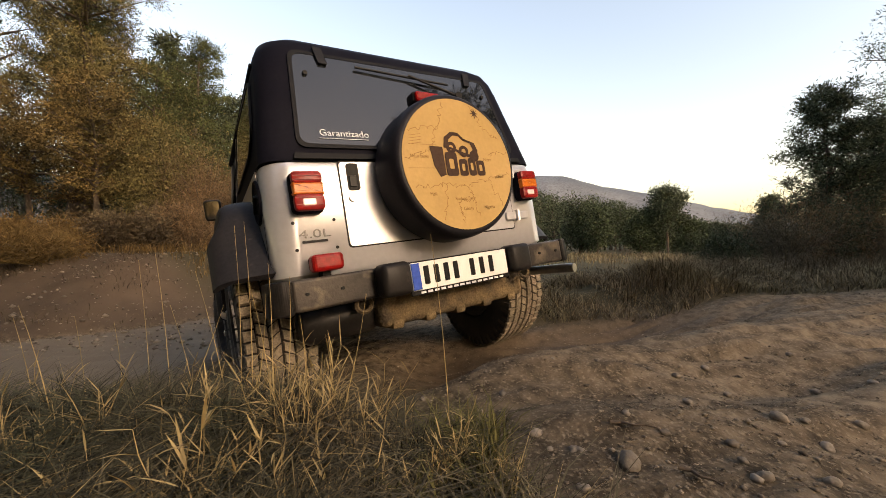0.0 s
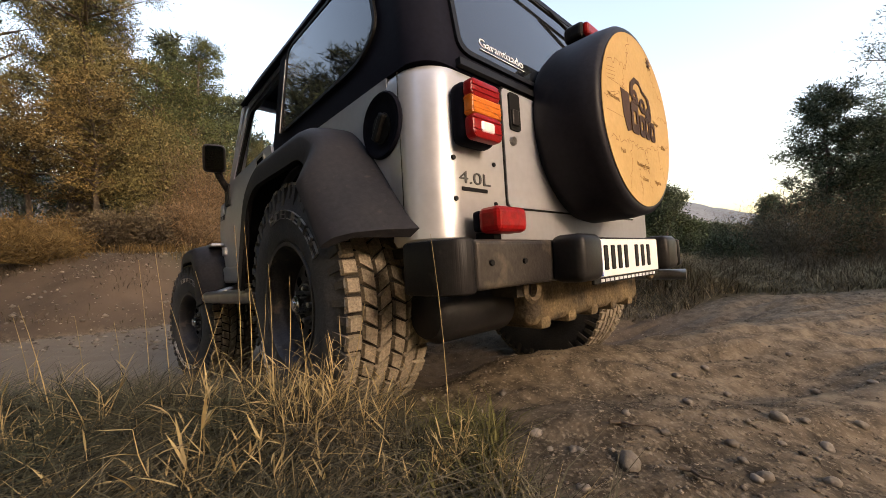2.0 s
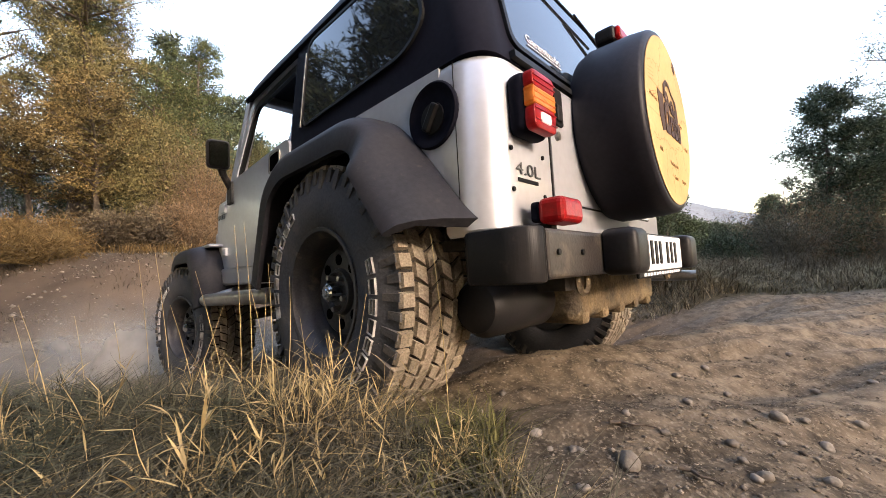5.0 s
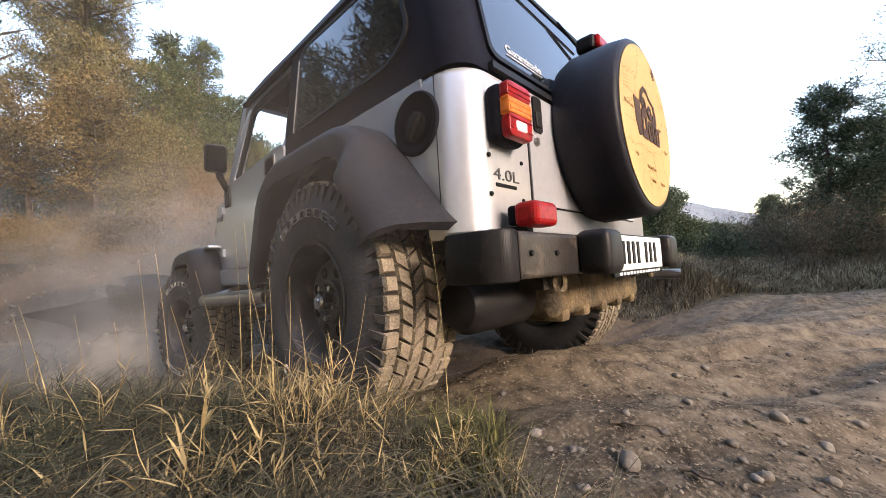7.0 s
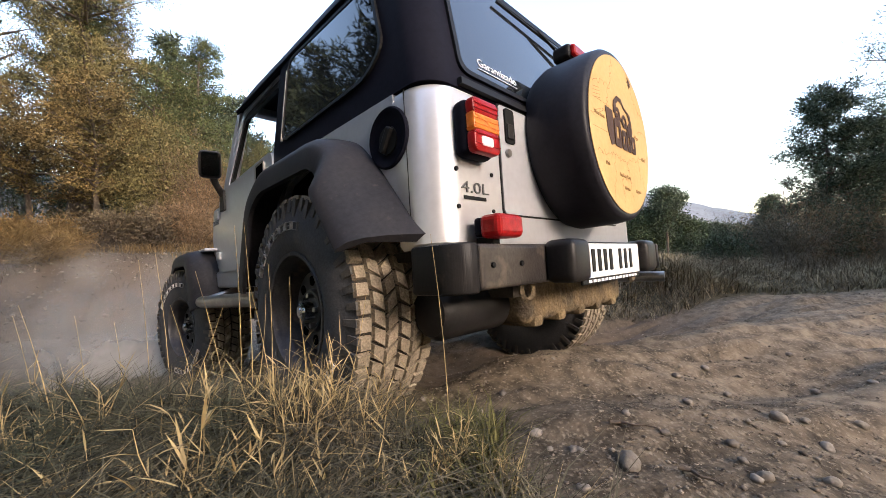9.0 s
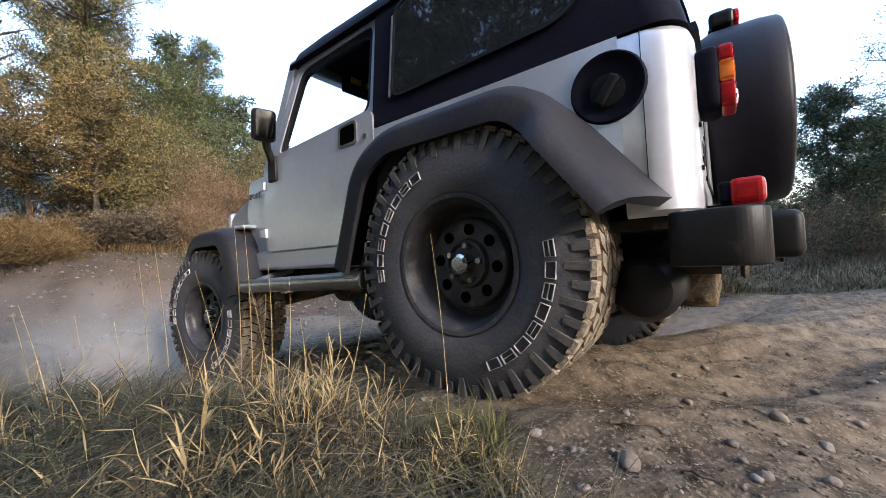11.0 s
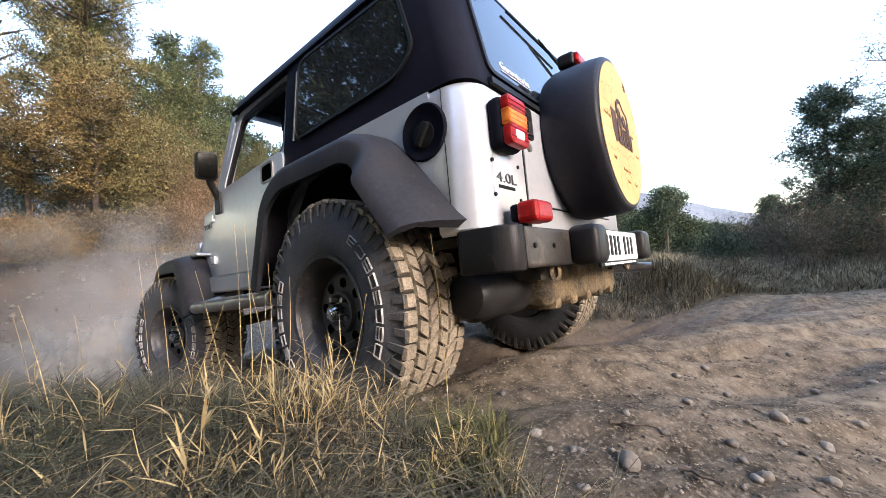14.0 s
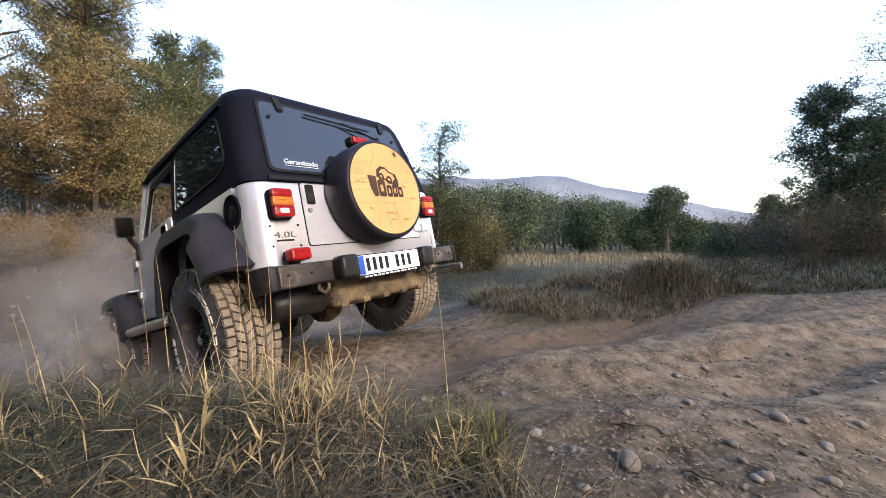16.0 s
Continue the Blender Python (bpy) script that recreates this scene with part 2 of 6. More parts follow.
def build_hills():
    """A long ridge far behind the woods."""
    rows = []
    for d, k in ((2300, 0.0), (2600, 0.35), (3000, 0.8), (3300, 1.0), (3800, 0.6)):
        row = []
        for i in range(121):
            u = -1.6 + 3.2 * i / 120
            top = 0.165 * sm(1.35, 0.15, u) + 0.012 + 0.05 * sm(1.0, 1.6, u)
            top *= 1 + 0.09 * noise.noise((u * 5, 0, 4)) + 0.05 * noise.noise((u * 16, d * 0.01, 4)) + 0.02 * noise.noise((u * 45, d * 0.01, 4))
            row.append((u * d, d, -3 + k * top * 3300))
        rows.append(row)
    w = 121
    verts = [v for r in rows for v in r]
    faces = [(j * w + i, j * w + i + 1, (j + 1) * w + i + 1, (j + 1) * w + i) for j in range(len(rows) - 1) for i in range(w - 1)]
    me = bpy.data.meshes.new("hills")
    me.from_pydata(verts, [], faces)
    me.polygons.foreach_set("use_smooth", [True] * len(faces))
    # the haze of distance is mixed into the ridge's base colour
    me.materials.append(mat("haze_tinted_hills", (0.125, 0.135, 0.15), 1.0, 0, (0.09, 0.10, 0.115), 0.004, fine=0.25))
    tagged(new("backdrop_hills", me), "mountain ridge on the horizon, tinted with blue-grey haze", "hills", kind="structure")
    rnd = random.Random(8)
    bm = bmesh.new()
    for k in range(150):
        d = rnd.uniform(1700, 2250)
        u = rnd.uniform(0.55, 0.92)
        s = rnd.uniform(6, 15)
        z = rnd.uniform(25, 95) + (d - 1700) * 0.02
        bmesh.ops.create_cube(bm, size=1, matrix=Matrix.Translation((u * d, d, z * 0.9)) @ Matrix.Diagonal((s * 1.6, s, s * rnd.uniform(0.6, 1.3), 1)))
    me = bpy.data.meshes.new("town")
    bm.to_mesh(me)
    bm.free()
    me.materials.append(mat("pale_houses", (0.5, 0.47, 0.45), 0.9, rand=0.35, island=True))
    tagged(new("distant_town", me), "pale houses of a distant town below the hills", "town", kind="stuff")


build_hills()

# plants, stones and dust
BARK = mat("bark", (0.11, 0.085, 0.065), 0.95, 0, (0.06, 0.05, 0.04), 5.0, bump=0.8, bump_scale=30)
NEEDLE = mat("pine_needles", (0.085, 0.095, 0.038), 0.8, 0, (0.048, 0.060, 0.026), 0.9, rand=0.7, island=True)
NEEDLE_DARK = mat("dark_needles", (0.062, 0.076, 0.044), 0.8, 0, (0.04, 0.052, 0.031), 0.9, rand=0.7, island=True)
OLIVE = mat("olive_leaves", (0.16, 0.132, 0.052), 0.8, 0, (0.085, 0.078, 0.034), 0.8, rand=0.7, island=True)
AUTUMN = mat("autumn_leaves", (0.165, 0.118, 0.045), 0.85, 0, (0.085, 0.066, 0.028), 0.7, rand=0.7, island=True)
DRYBUSH = mat("dry_twigs", (0.20, 0.13, 0.07), 0.9, 0, (0.12, 0.085, 0.05), 1.0, rand=0.4, island=True)
WOODGREEN = mat("far_needles", (0.052, 0.066, 0.032), 0.8, 0, (0.034, 0.047, 0.025), 0.5, rand=0.6, island=True)
STRAW = mat("straw", (0.37, 0.275, 0.125), 0.7, 0, (0.21, 0.16, 0.08), 5.0, rand=0.4, island=True)
GREYGRASS = mat("grey_green_grass", (0.044, 0.046, 0.026), 0.8, 0, (0.088, 0.075, 0.048), 2.5, rand=0.75, island=True)
VERGEGRASS = mat("verge_grass", (0.118, 0.106, 0.062), 0.85, 0, (0.165, 0.132, 0.082), 1.0, rand=0.65, island=True)
GREENGRASS = mat("green_grass", (0.12, 0.108, 0.036), 0.8, 0, (0.085, 0.08, 0.03), 5.0, rand=0.5, island=True)
VERGEDRY = mat("verge_dry", (0.11, 0.085, 0.05), 0.9, 0, (0.06, 0.046, 0.03), 1.0, rand=0.4, island=True)
BRUSH = mat("grey_brown_brush", (0.115, 0.10, 0.068), 0.85, 0, (0.07, 0.066, 0.045), 1.0, rand=0.6, island=True)
GOLDGRASS = mat("golden_grass", (0.15, 0.095, 0.035), 0.85, 0, (0.11, 0.075, 0.03), 0.8, rand=0.4, island=True)
STONE = mat("stone", (0.19, 0.165, 0.135), 0.9, 0, (0.125, 0.106, 0.086), 14.0, bump=0.6, bump_scale=60, rand=0.3)
PEBBLE = mat("pebbles", (0.19, 0.158, 0.122), 0.95, 0, (0.11, 0.09, 0.069), 9.0, rand=0.5, island=True)


def mesh_of(name, verts, faces, material):
    me = bpy.data.meshes.new(name)
    verts = np.asarray(verts, dtype=np.float32).reshape(-1, 3)
    faces = np.asarray(faces, dtype=np.int32)
    me.vertices.add(len(verts))
    me.vertices.foreach_set("co", verts.ravel())
    k = faces.shape[1]
    me.loops.add(faces.size)
    me.loops.foreach_set("vertex_index", faces.ravel())
    me.polygons.add(len(faces))
    me.polygons.foreach_set("loop_start", np.arange(0, faces.size, k, dtype=np.int32))
    me.update(calc_edges=True)
    me.materials.append(material)
    return me


def unit(v):
    return v / np.maximum(np.linalg.norm(v, axis=1, keepdims=True), 1e-6)


def leaf_tris(centres, outward, size, width, rng, droop=0.0):
    """Slim leaf triangles that fan from their clump."""
    n = len(centres)
    d = unit(outward + rng.normal(0, 0.75, (n, 3)) + np.array([0, 0, 0.25 - droop]))
    side = unit(np.cross(d, rng.normal(0, 1, (n, 3))))
    L = size * rng.uniform(0.6, 1.4, (n, 1))
    Wd = width * rng.uniform(0.6, 1.4, (n, 1))
    a = centres - side * Wd
    b = centres + side * Wd
    c = centres + d * L
    return np.stack([a, b, c], axis=1).reshape(-1, 3)


def limb(verts, faces, p, q, r0, r1, seg=6):
    p, q = Vector(p), Vector(q)
    d = (q - p).normalized()
    u = d.orthogonal().normalized()
    w = d.cross(u)
    base = len(verts)
    for c, r in ((p, r0), (q, r1)):
        for k in range(seg):
            a = 2 * math.pi * k / seg
            verts.append(tuple(c + (u * math.cos(a) + w * math.sin(a)) * r))
    for k in range(seg):
        faces.append((base + k, base + (k + 1) % seg, base + seg + (k + 1) % seg, base + seg + k))


def tree_parts(h, r, seed, start=0.25, limbs=26, leaves=9000, size=0.16, width=0.014, clump=0.26, shape=0.8, lean=0.0, flat=0.75):
    """Bark and leaves of a tree h metres high, its base at the origin."""
    rng = np.random.default_rng(seed)
    bv, bf = [], []
    spine = []
    x = y = 0.0
    for k in range(9):
        spine.append((x, y, h * 0.96 * k / 8))
        x += rng.normal(0, 0.018) * h + lean * h / 8
        y += rng.normal(0, 0.018) * h
    rad = 0.014 * h + 0.03
    for k in range(8):
        limb(bv, bf, spine[k], spine[k + 1], rad * (1 - k / 8.6), rad * (1 - (k + 1) / 8.6), 8)
    centres = []
    weights = []
    for i in range(limbs):
        f = start + (1 - start) * (i + rng.uniform(0, 1)) / limbs
        k = min(7, int(f * 8))
        g = f * 8 - k
        p = np.array(spine[k]) * (1 - g) + np.array(spine[k + 1]) * g
        az = i * 2.4 + rng.normal(0, 0.4)
        prof = (1 - (f - start) / (1 - start)) ** shape * 0.85 + 0.15
        low = min(1.0, 0.45 + (f - start) / 0.25)
        L = r * prof * low * rng.uniform(0.6, 1.25)
        el = rng.uniform(0.05, 0.7)
        q = p + L * np.array([math.cos(az) * math.cos(el), math.sin(az) * math.cos(el), math.sin(el)])
        limb(bv, bf, p, q, rad * 0.32 * prof + 0.006, 0.005, 5)
        for j in range(max(3, int(5 * L / max(r, 0.1)) + 2)):
            u = rng.uniform(0.3, 1.05)
            c = p + (q - p) * u + rng.normal(0, 0.14 * r, 3) * np.array([1, 1, 0.8])
            centres.append(c)
            weights.append(0.5 + u)
            if rng.uniform() < 0.5:
                limb(bv, bf, p + (q - p) * u * 0.9, c, 0.008, 0.003, 4)
    centres = np.array(centres)
    weights = np.array(weights) / sum(weights)
    pick = rng.choice(len(centres), leaves, p=weights)
    off = rng.normal(0, 1, (leaves, 3)) * np.array([1, 1, flat]) * clump * rng.uniform(0.5, 1.0, (leaves, 1))
    lv = leaf_tris(centres[pick] + off, unit(off), size, width, rng)
    return bv, bf, lv


def tree(name, x, y, h, r, seed, material, label, category="tree", sink=0.1, **kw):
    bv, bf, lv = tree_parts(h, r, seed, **kw)
    top = new(name)
    top.location = (x, y, height(x, y) - sink)
    tk = new("trunk", mesh_of("trunk", bv, bf, BARK))
    tk.parent = top
    cr = new("crown", mesh_of("crown", lv, np.arange(len(lv)).reshape(-1, 3), material))
    cr.parent = top
    tagged(top, label, category)
    return top


def shrub(x, y, h, r, seed, material, label, leaves=5000, size=0.10, width=0.010, stems=22):
    """A bush: stems that fan out from the ground, with leaves along them."""
    rng = np.random.default_rng(seed)
    bv, bf, cs = [], [], []
    for i in range(stems):
        az = rng.uniform(0, 2 * math.pi)
        L = h * rng.uniform(0.55, 1.1)
        sp = r * rng.uniform(0.1, 1.0)
        p = np.array([rng.normal(0, 0.12 * r), rng.normal(0, 0.12 * r), 0])
        m = p + np.array([math.cos(az) * sp * 0.4, math.sin(az) * sp * 0.4, L * 0.6])
        q = p + np.array([math.cos(az) * sp, math.sin(az) * sp, L])
        limb(bv, bf, p, m, 0.014, 0.009, 5)
        limb(bv, bf, m, q, 0.009, 0.003, 5)
        for k in range(5):
            u = rng.uniform(0.1, 1)
            cs.append((m + (q - m) * u if k > 1 else p + (m - p) * max(u, 0.25)) + rng.normal(0, 0.1 * r, 3))
    cs = np.array(cs)
    pick = rng.integers(0, len(cs), leaves)
    off = rng.normal(0, 1, (leaves, 3)) * 0.16 * (h + r) / 2
    lv = leaf_tris(cs[pick] + off, unit(off), size, width, rng)
    lv[:, 2] = np.maximum(lv[:, 2], 0.02)
    top = new("shrub")
    top.location = (x, y, height(x, y) - 0.05)
    a = new("stem", mesh_of("stem", bv, bf, BARK))
    a.parent = top
    c = new("foliage", mesh_of("foliage", lv, np.arange(len(lv)).reshape(-1, 3), material))
    c.parent = top
    tagged(top, label, "shrub")
    return top


def blades(name, pts, hgt, width, material, label, seed, bend=0.45, lay=0.25):
    """Grass: each blade a bent, tapering strip."""
    rng = np.random.default_rng(seed)
    pts = np.asarray(pts)
    n = len(pts)
    az = rng.uniform(0, 2 * math.pi, n)
    H = hgt * rng.uniform(0.45, 1.25, n)
    d = np.stack([np.cos(az), np.sin(az), np.zeros(n)], 1)
    s = np.stack([-np.sin(az), np.cos(az), np.zeros(n)], 1) * (width * rng.uniform(0.6, 1.3, n))[:, None]
    l1 = rng.uniform(0, lay, n)[:, None]
    l2 = l1 + rng.uniform(0.05, bend, n)[:, None]
    up = np.array([0, 0, 1.0])
    m = pts + (d * l1 + up * 0.6) * H[:, None]
    t = m + (d * l2 + up * rng.uniform(0.15, 0.42, n)[:, None]) * H[:, None]
    v = np.stack([pts - s, pts + s, m + s * 0.75, m - s * 0.75, t], 1).reshape(-1, 3)
    b = np.arange(n)[:, None] * 5
    f = np.concatenate([b + [0, 1, 2], b + [0, 2, 3], b + [3, 2, 4]], 0)
    ob = new(name, mesh_of(name, v, f, material))
    return tagged(ob, label, "grass", kind="stuff")


def scatter(n, x0, x1, y0, y1, keep, seed, lump=2.0, cut=-0.15):
    rng = random.Random(seed)
    out = []
    tries = 0
    while len(out) < n and tries < n * 8:
        tries += 1
        x, y = rng.uniform(x0, x1), rng.uniform(y0, y1)
        if keep(x, y) and noise.noise((x * lump, y * lump, seed)) > cut + rng.uniform(-0.2, 0.2):
            out.append((x, y, height(x, y) - 0.005))
    return out


# tall trees at the edge of the wood
TALL = dict(start=0.2, clump=0.22, size=0.085, width=0.012, shape=0.4)
tree("pine_tree", -11.0, 11.4, 11.0, 2.0, 11, OLIVE, "tall pine with sunlit brownish crown", limbs=80, leaves=105000, **TALL)
tree("pine_tree", -12.6, 12.6, 12.0, 2.2, 12, NEEDLE, "tall green pine behind a browner one", limbs=60, leaves=70000, **TALL)
tree("pine_tree", -13.6, 10.6, 10.5, 1.9, 13, OLIVE, "thin pine with bare lower limbs", limbs=26, leaves=13000, **TALL)
tree("pine_tree", -15.4, 11.6, 10.0, 2.0, 14, NEEDLE, "thin pine with gaps in its crown", limbs=26, leaves=13000, **TALL)
YOUNG = dict(start=0.1, clump=0.15, size=0.08, width=0.011, shape=0.7)
tree("pine_tree", -8.15, 12.6, 7.0, 1.45, 15, NEEDLE, "young green pine with an uneven top", limbs=48, leaves=40000, **YOUNG)
tree("pine_tree", -9.5, 12.2, 5.7, 1.5, 16, NEEDLE, "young pine half hidden among brown shrubs", limbs=40, leaves=30000, **YOUNG)
tree("pine_tree", -6.6, 13.6, 3.2, 1.2, 17, OLIVE, "small pine at the edge of the wood", limbs=30, leaves=16000, **YOUNG)
tree("pine_tree", -4.6, 16.0, 3.4, 1.4, 18, NEEDLE, "small pine behind the track", limbs=30, leaves=16000, **YOUNG)
tree("pine_tree", -0.25, 13.0, 5.4, 1.45, 19, NEEDLE, "slender young pine with sparse branches", limbs=52, leaves=22000, **YOUNG)
tree("pine_tree", -2.6, 17.0, 3.6, 1.5, 20, OLIVE, "low yellowish pine behind the track", limbs=30, leaves=16000, **YOUNG)
DEEP = dict(start=0.12, limbs=40, leaves=16000, clump=0.24, size=0.24, width=0.035, shape=0.45)
for i, (x, y, h, r) in enumerate(((-22.0, 13.5, 10, 2.4), (-13.0, 17.0, 8.5, 2.2), (-10.6, 18.5, 6.5, 2.0))):
    tree("pine_tree", x, y, h, r, 30 + i, NEEDLE_DARK, "pine deeper in the wood, in shade", **DEEP)
# the wood goes on behind and beside the camera
for i, (x, y, h, r) in enumerate(((-9, 3.5, 11, 2.4), (-10.5, -0.5, 12, 2.8), (-6.8, 0.9, 10.5, 2.3), (-7.2, -1.9, 11, 2.5), (-8.5, -4.5, 8.5, 2.3), (-5.5, -8.0, 8, 2.3), (-2.0, -10.0, 8.5, 2.4), (2.0, -11.5, 7, 2.2), (-12, -5.0, 10, 2.5), (6.0, -14, 7, 2.2), (11.5, 0.5, 10, 2.5), (12.5, -2.5, 10, 2.5), (14.5, 2.0, 11, 2.6), (-4.0, -12.5, 10, 2.6), (-8.5, -9.5, 10, 2.6), (-11.5, 6.5, 9, 2.3), (-0.8, -5.2, 9, 2.4), (2.2, -6.0, 10, 2.6), (7.8, -0.7, 12, 3.2), (9.6, -1.6, 13, 3.0), (8.6, 1.2, 13, 3.2), (-3.2, -6.4, 10, 2.6), (0.8, -7.8, 11, 2.8))):
    tree("pine_tree", x, y, h, r, 50 + i, NEEDLE_DARK, "tall pine of the wood along the track", **DEEP)
# low trees added out of view behind the camera to darken the mirror's reflection
for i, (x, y, h) in enumerate(((7.2, -7.6, 3.1), (8.8, -6.2, 3.2), (5.6, -9.0, 3.2), (10.4, -4.6, 3.4), (8.0, -9.5, 3.6), (10.5, -7.5, 3.8))):
    tree("pine_tree", x, y, h, 1.7, 90 + i, NEEDLE_DARK, "low dense pine added out of view behind the camera", start=0.05, limbs=40, leaves=22000, clump=0.3, size=0.16, width=0.016, shape=0.4)
# autumn shrubs under them
for i, (x, y, h, r, mt, lb) in enumerate(((-7.6, 10.6, 2.6, 1.3, OLIVE, "olive-green shrub on the bank"),
                                          (-6.4, 10.2, 2.2, 1.1, DRYBUSH, "dry reddish-brown leafless shrub"), (-5.6, 10.8, 1.7, 1.0, DRYBUSH, "dry reddish-brown leafless shrub"), (-7.5, 7.0, 0.55, 0.9, GOLDGRASS, "low golden shrub on the red-brown bank"), (-8.5, 7.5, 0.75, 1.0, GOLDGRASS, "low golden shrub on the red-brown bank"), (-8.3, 8.6, 0.8, 0.9, GOLDGRASS, "low golden shrub on the red-brown bank"), (-7.3, 8.4, 0.7, 0.7, VERGEDRY, "dark brown shrub on the bank"),
                                          (-6.6, 8.7, 0.8, 0.8, VERGEDRY, "dark brown shrub on the bank"), (-5.9, 8.9, 1.0, 0.8, DRYBUSH, "dry reddish-brown leafless shrub"), (-9.8, 8.6, 0.7, 1.1, GOLDGRASS, "low golden shrub on the red-brown bank"),
                                          (-8.4, 11.2, 3.6, 1.5, OLIVE, "olive-green shrub on the bank"), (-4.6, 12.0, 1.6, 1.1, OLIVE, "olive-green shrub on the bank"), (-3.2, 12.6, 1.6, 1.2, OLIVE, "olive-green shrub on the bank"),
                                          (0.5, 13.6, 2.2, 1.2, OLIVE, "yellow-green shrub beside a slender pine"), (-1.2, 14.0, 2.0, 1.3, AUTUMN, "yellow-brown shrub beside a slender pine"), (1.7, 15.0, 1.8, 1.2, OLIVE, "yellow-green shrub at the edge of the field"))):
    shrub(x, y, h * (0.75 if mt is GOLDGRASS else 1), r, 60 + i, mt, lb, leaves=7000 if mt is GOLDGRASS else 12000 if mt is DRYBUSH else 20000, size=0.20 if mt is GOLDGRASS else 0.16 if mt is DRYBUSH else 0.075, width=0.006 if mt is GOLDGRASS else 0.004 if mt is DRYBUSH else 0.014, stems=34)
# small broadleaf trees in autumn colour at the edge of the wood, bare below
for i, (x, y, h, r) in enumerate(((-9.5, 10.2, 4.2, 1.6), (-11.2, 10.0, 4.0, 1.7), (-13.0, 10.2, 4.0, 1.6), (-8.4, 10.9, 3.4, 1.2))):
    tree("broadleaf_tree", x, y, h, r, 240 + i, AUTUMN if i < 3 else OLIVE, "small broadleaf tree with yellow-brown autumn leaves", start=0.36, limbs=34, leaves=22000, clump=0.15, size=0.07, width=0.014, shape=0.35)
for i in range(9):
    x = -21 + 1.75 * i
    shrub(x, 15.5 + 2.0 * math.sin(i * 2.1), 3.0 + 0.8 * math.sin(i * 1.3), 1.8, 160 + i, NEEDLE_DARK, "undergrowth shrub deep in the wood", leaves=9000, size=0.16, width=0.016, stems=30)
# right side: dark pine and shrubs
VERGE_PINE = dict(start=0.06, clump=0.13, size=0.085, width=0.012)
tree("pine_tree", 9.8, 9.2, 5.0, 1.5, 41, NEEDLE_DARK, "dark dense pine above the verge", limbs=66, leaves=44000, shape=1.25, **VERGE_PINE)
tree("pine_tree", 11.1, 9.6, 4.5, 1.3, 42, NEEDLE_DARK, "dark dense pine above the verge", limbs=64, leaves=45000, shape=0.8, **VERGE_PINE)
tree("pine_tree", 10.4, 7.0, 7.2, 1.7, 43, NEEDLE_DARK, "pine with branches hanging over the verge", limbs=36, leaves=16000, shape=0.3, start=0.4, clump=0.16, size=0.07, width=0.009)
tree("pine_tree", 21.6, 25.0, 4.4, 0.9, 44, NEEDLE_DARK, "small dark pine beyond the verge", start=0.2, limbs=30, leaves=11000, clump=0.22, size=0.14, width=0.035, shape=0.6)
tree("pine_tree", 18.1, 30.0, 5.6, 1.5, 45, NEEDLE_DARK, "round-topped pine at the end of the field", start=0.42, limbs=40, leaves=14000, clump=0.32, size=0.15, width=0.04, shape=0.3)
for i, (x, y, h, r, mt) in enumerate(((6.6, 7.2, 1.2, 0.8, BRUSH), (7.3, 7.6, 1.75, 0.9, DRYBUSH), (8.2, 7.9, 1.7, 0.9, NEEDLE_DARK), (9.2, 8.2, 1.7, 1.0, DRYBUSH), (5.8, 7.6, 0.9, 0.7, NEEDLE_DARK), (8.6, 7.0, 1.2, 0.8, BRUSH), (10.0, 7.9, 1.5, 0.9, BRUSH), (7.0, 8.6, 1.4, 0.9, BRUSH))):
    shrub(x, y, h, r, 80 + i, mt, "dark tangled shrub on the verge" if mt is NEEDLE_DARK else "bare grey-brown shrub on the verge", leaves=11000, size=0.06, width=0.008 if mt is NEEDLE_DARK else 0.004, stems=26)


def build_woods():
    """The wood beyond the field, and its shrubs."""
    rnd = random.Random(3)
    bv, bf, lv = [], [], []
    lists = {0: [], 1: []}
    for k in range(150):
        u = -0.45 + 1.5 * (k + rnd.random()) / 150
        y = rnd.choice((34, 42, 50, 58, 66)) + rnd.uniform(-4, 4)
        x = u * y
        top = 0.65 + y * (0.118 * sm(0.95, 0.1, u) + 0.035) * rnd.uniform(0.75, 1.06)
        h = top + 0.45
        b, f, l = tree_parts(h, rnd.uniform(1.6, 2.6) * h / 7, 500 + k, start=0.12, limbs=22, leaves=3800, size=0.17, width=0.055, clump=0.42, shape=0.6)
        o = np.array([x, y, -0.5])
        n0 = len(bv)
        bv += [(p[0] + o[0], p[1] + o[1], p[2] + o[2]) for p in b]
        bf += [tuple(i + n0 for i in q) for q in f]
        lists[k % 2].append(l + o)
    tr = tagged(new("far_trunks", mesh_of("far_trunks", bv, bf, BARK)), "trunks of the wood beyond the field", "trees", kind="stuff")
    for k, mt, lb in ((0, WOODGREEN, "green pines of the wood beyond the field"), (1, NEEDLE_DARK, "dark pines of the wood beyond the field")):
        v = np.concatenate(lists[k])
        tagged(new("far_woods", mesh_of("far_woods", v, np.arange(len(v)).reshape(-1, 3), mt)), lb, "trees", kind="stuff")


build_woods()

# grass of the verge, the bank and the hump
V = scatter(60000, 0.35, 7.5, 2.6, 6.2, lambda x, y: y > 2.85 + 0.25 * noise.noise((x * 1.5, 0, 2)) + 0.5 * sm(0.9, 0.35, x), 21, 1.6, -0.28)
blades("verge_grass", V, np.array([0.06 + 0.25 * max(0.0, noise.noise((p[0] * 1.6, p[1] * 1.6, 11.0)) + 0.22) * (0.45 + 0.55 * sm(2.8, 3.6, p[1])) for p in V]), 0.0028, VERGEGRASS, "dark grey-green grass on the verge", 1, 1.0, 0.9)
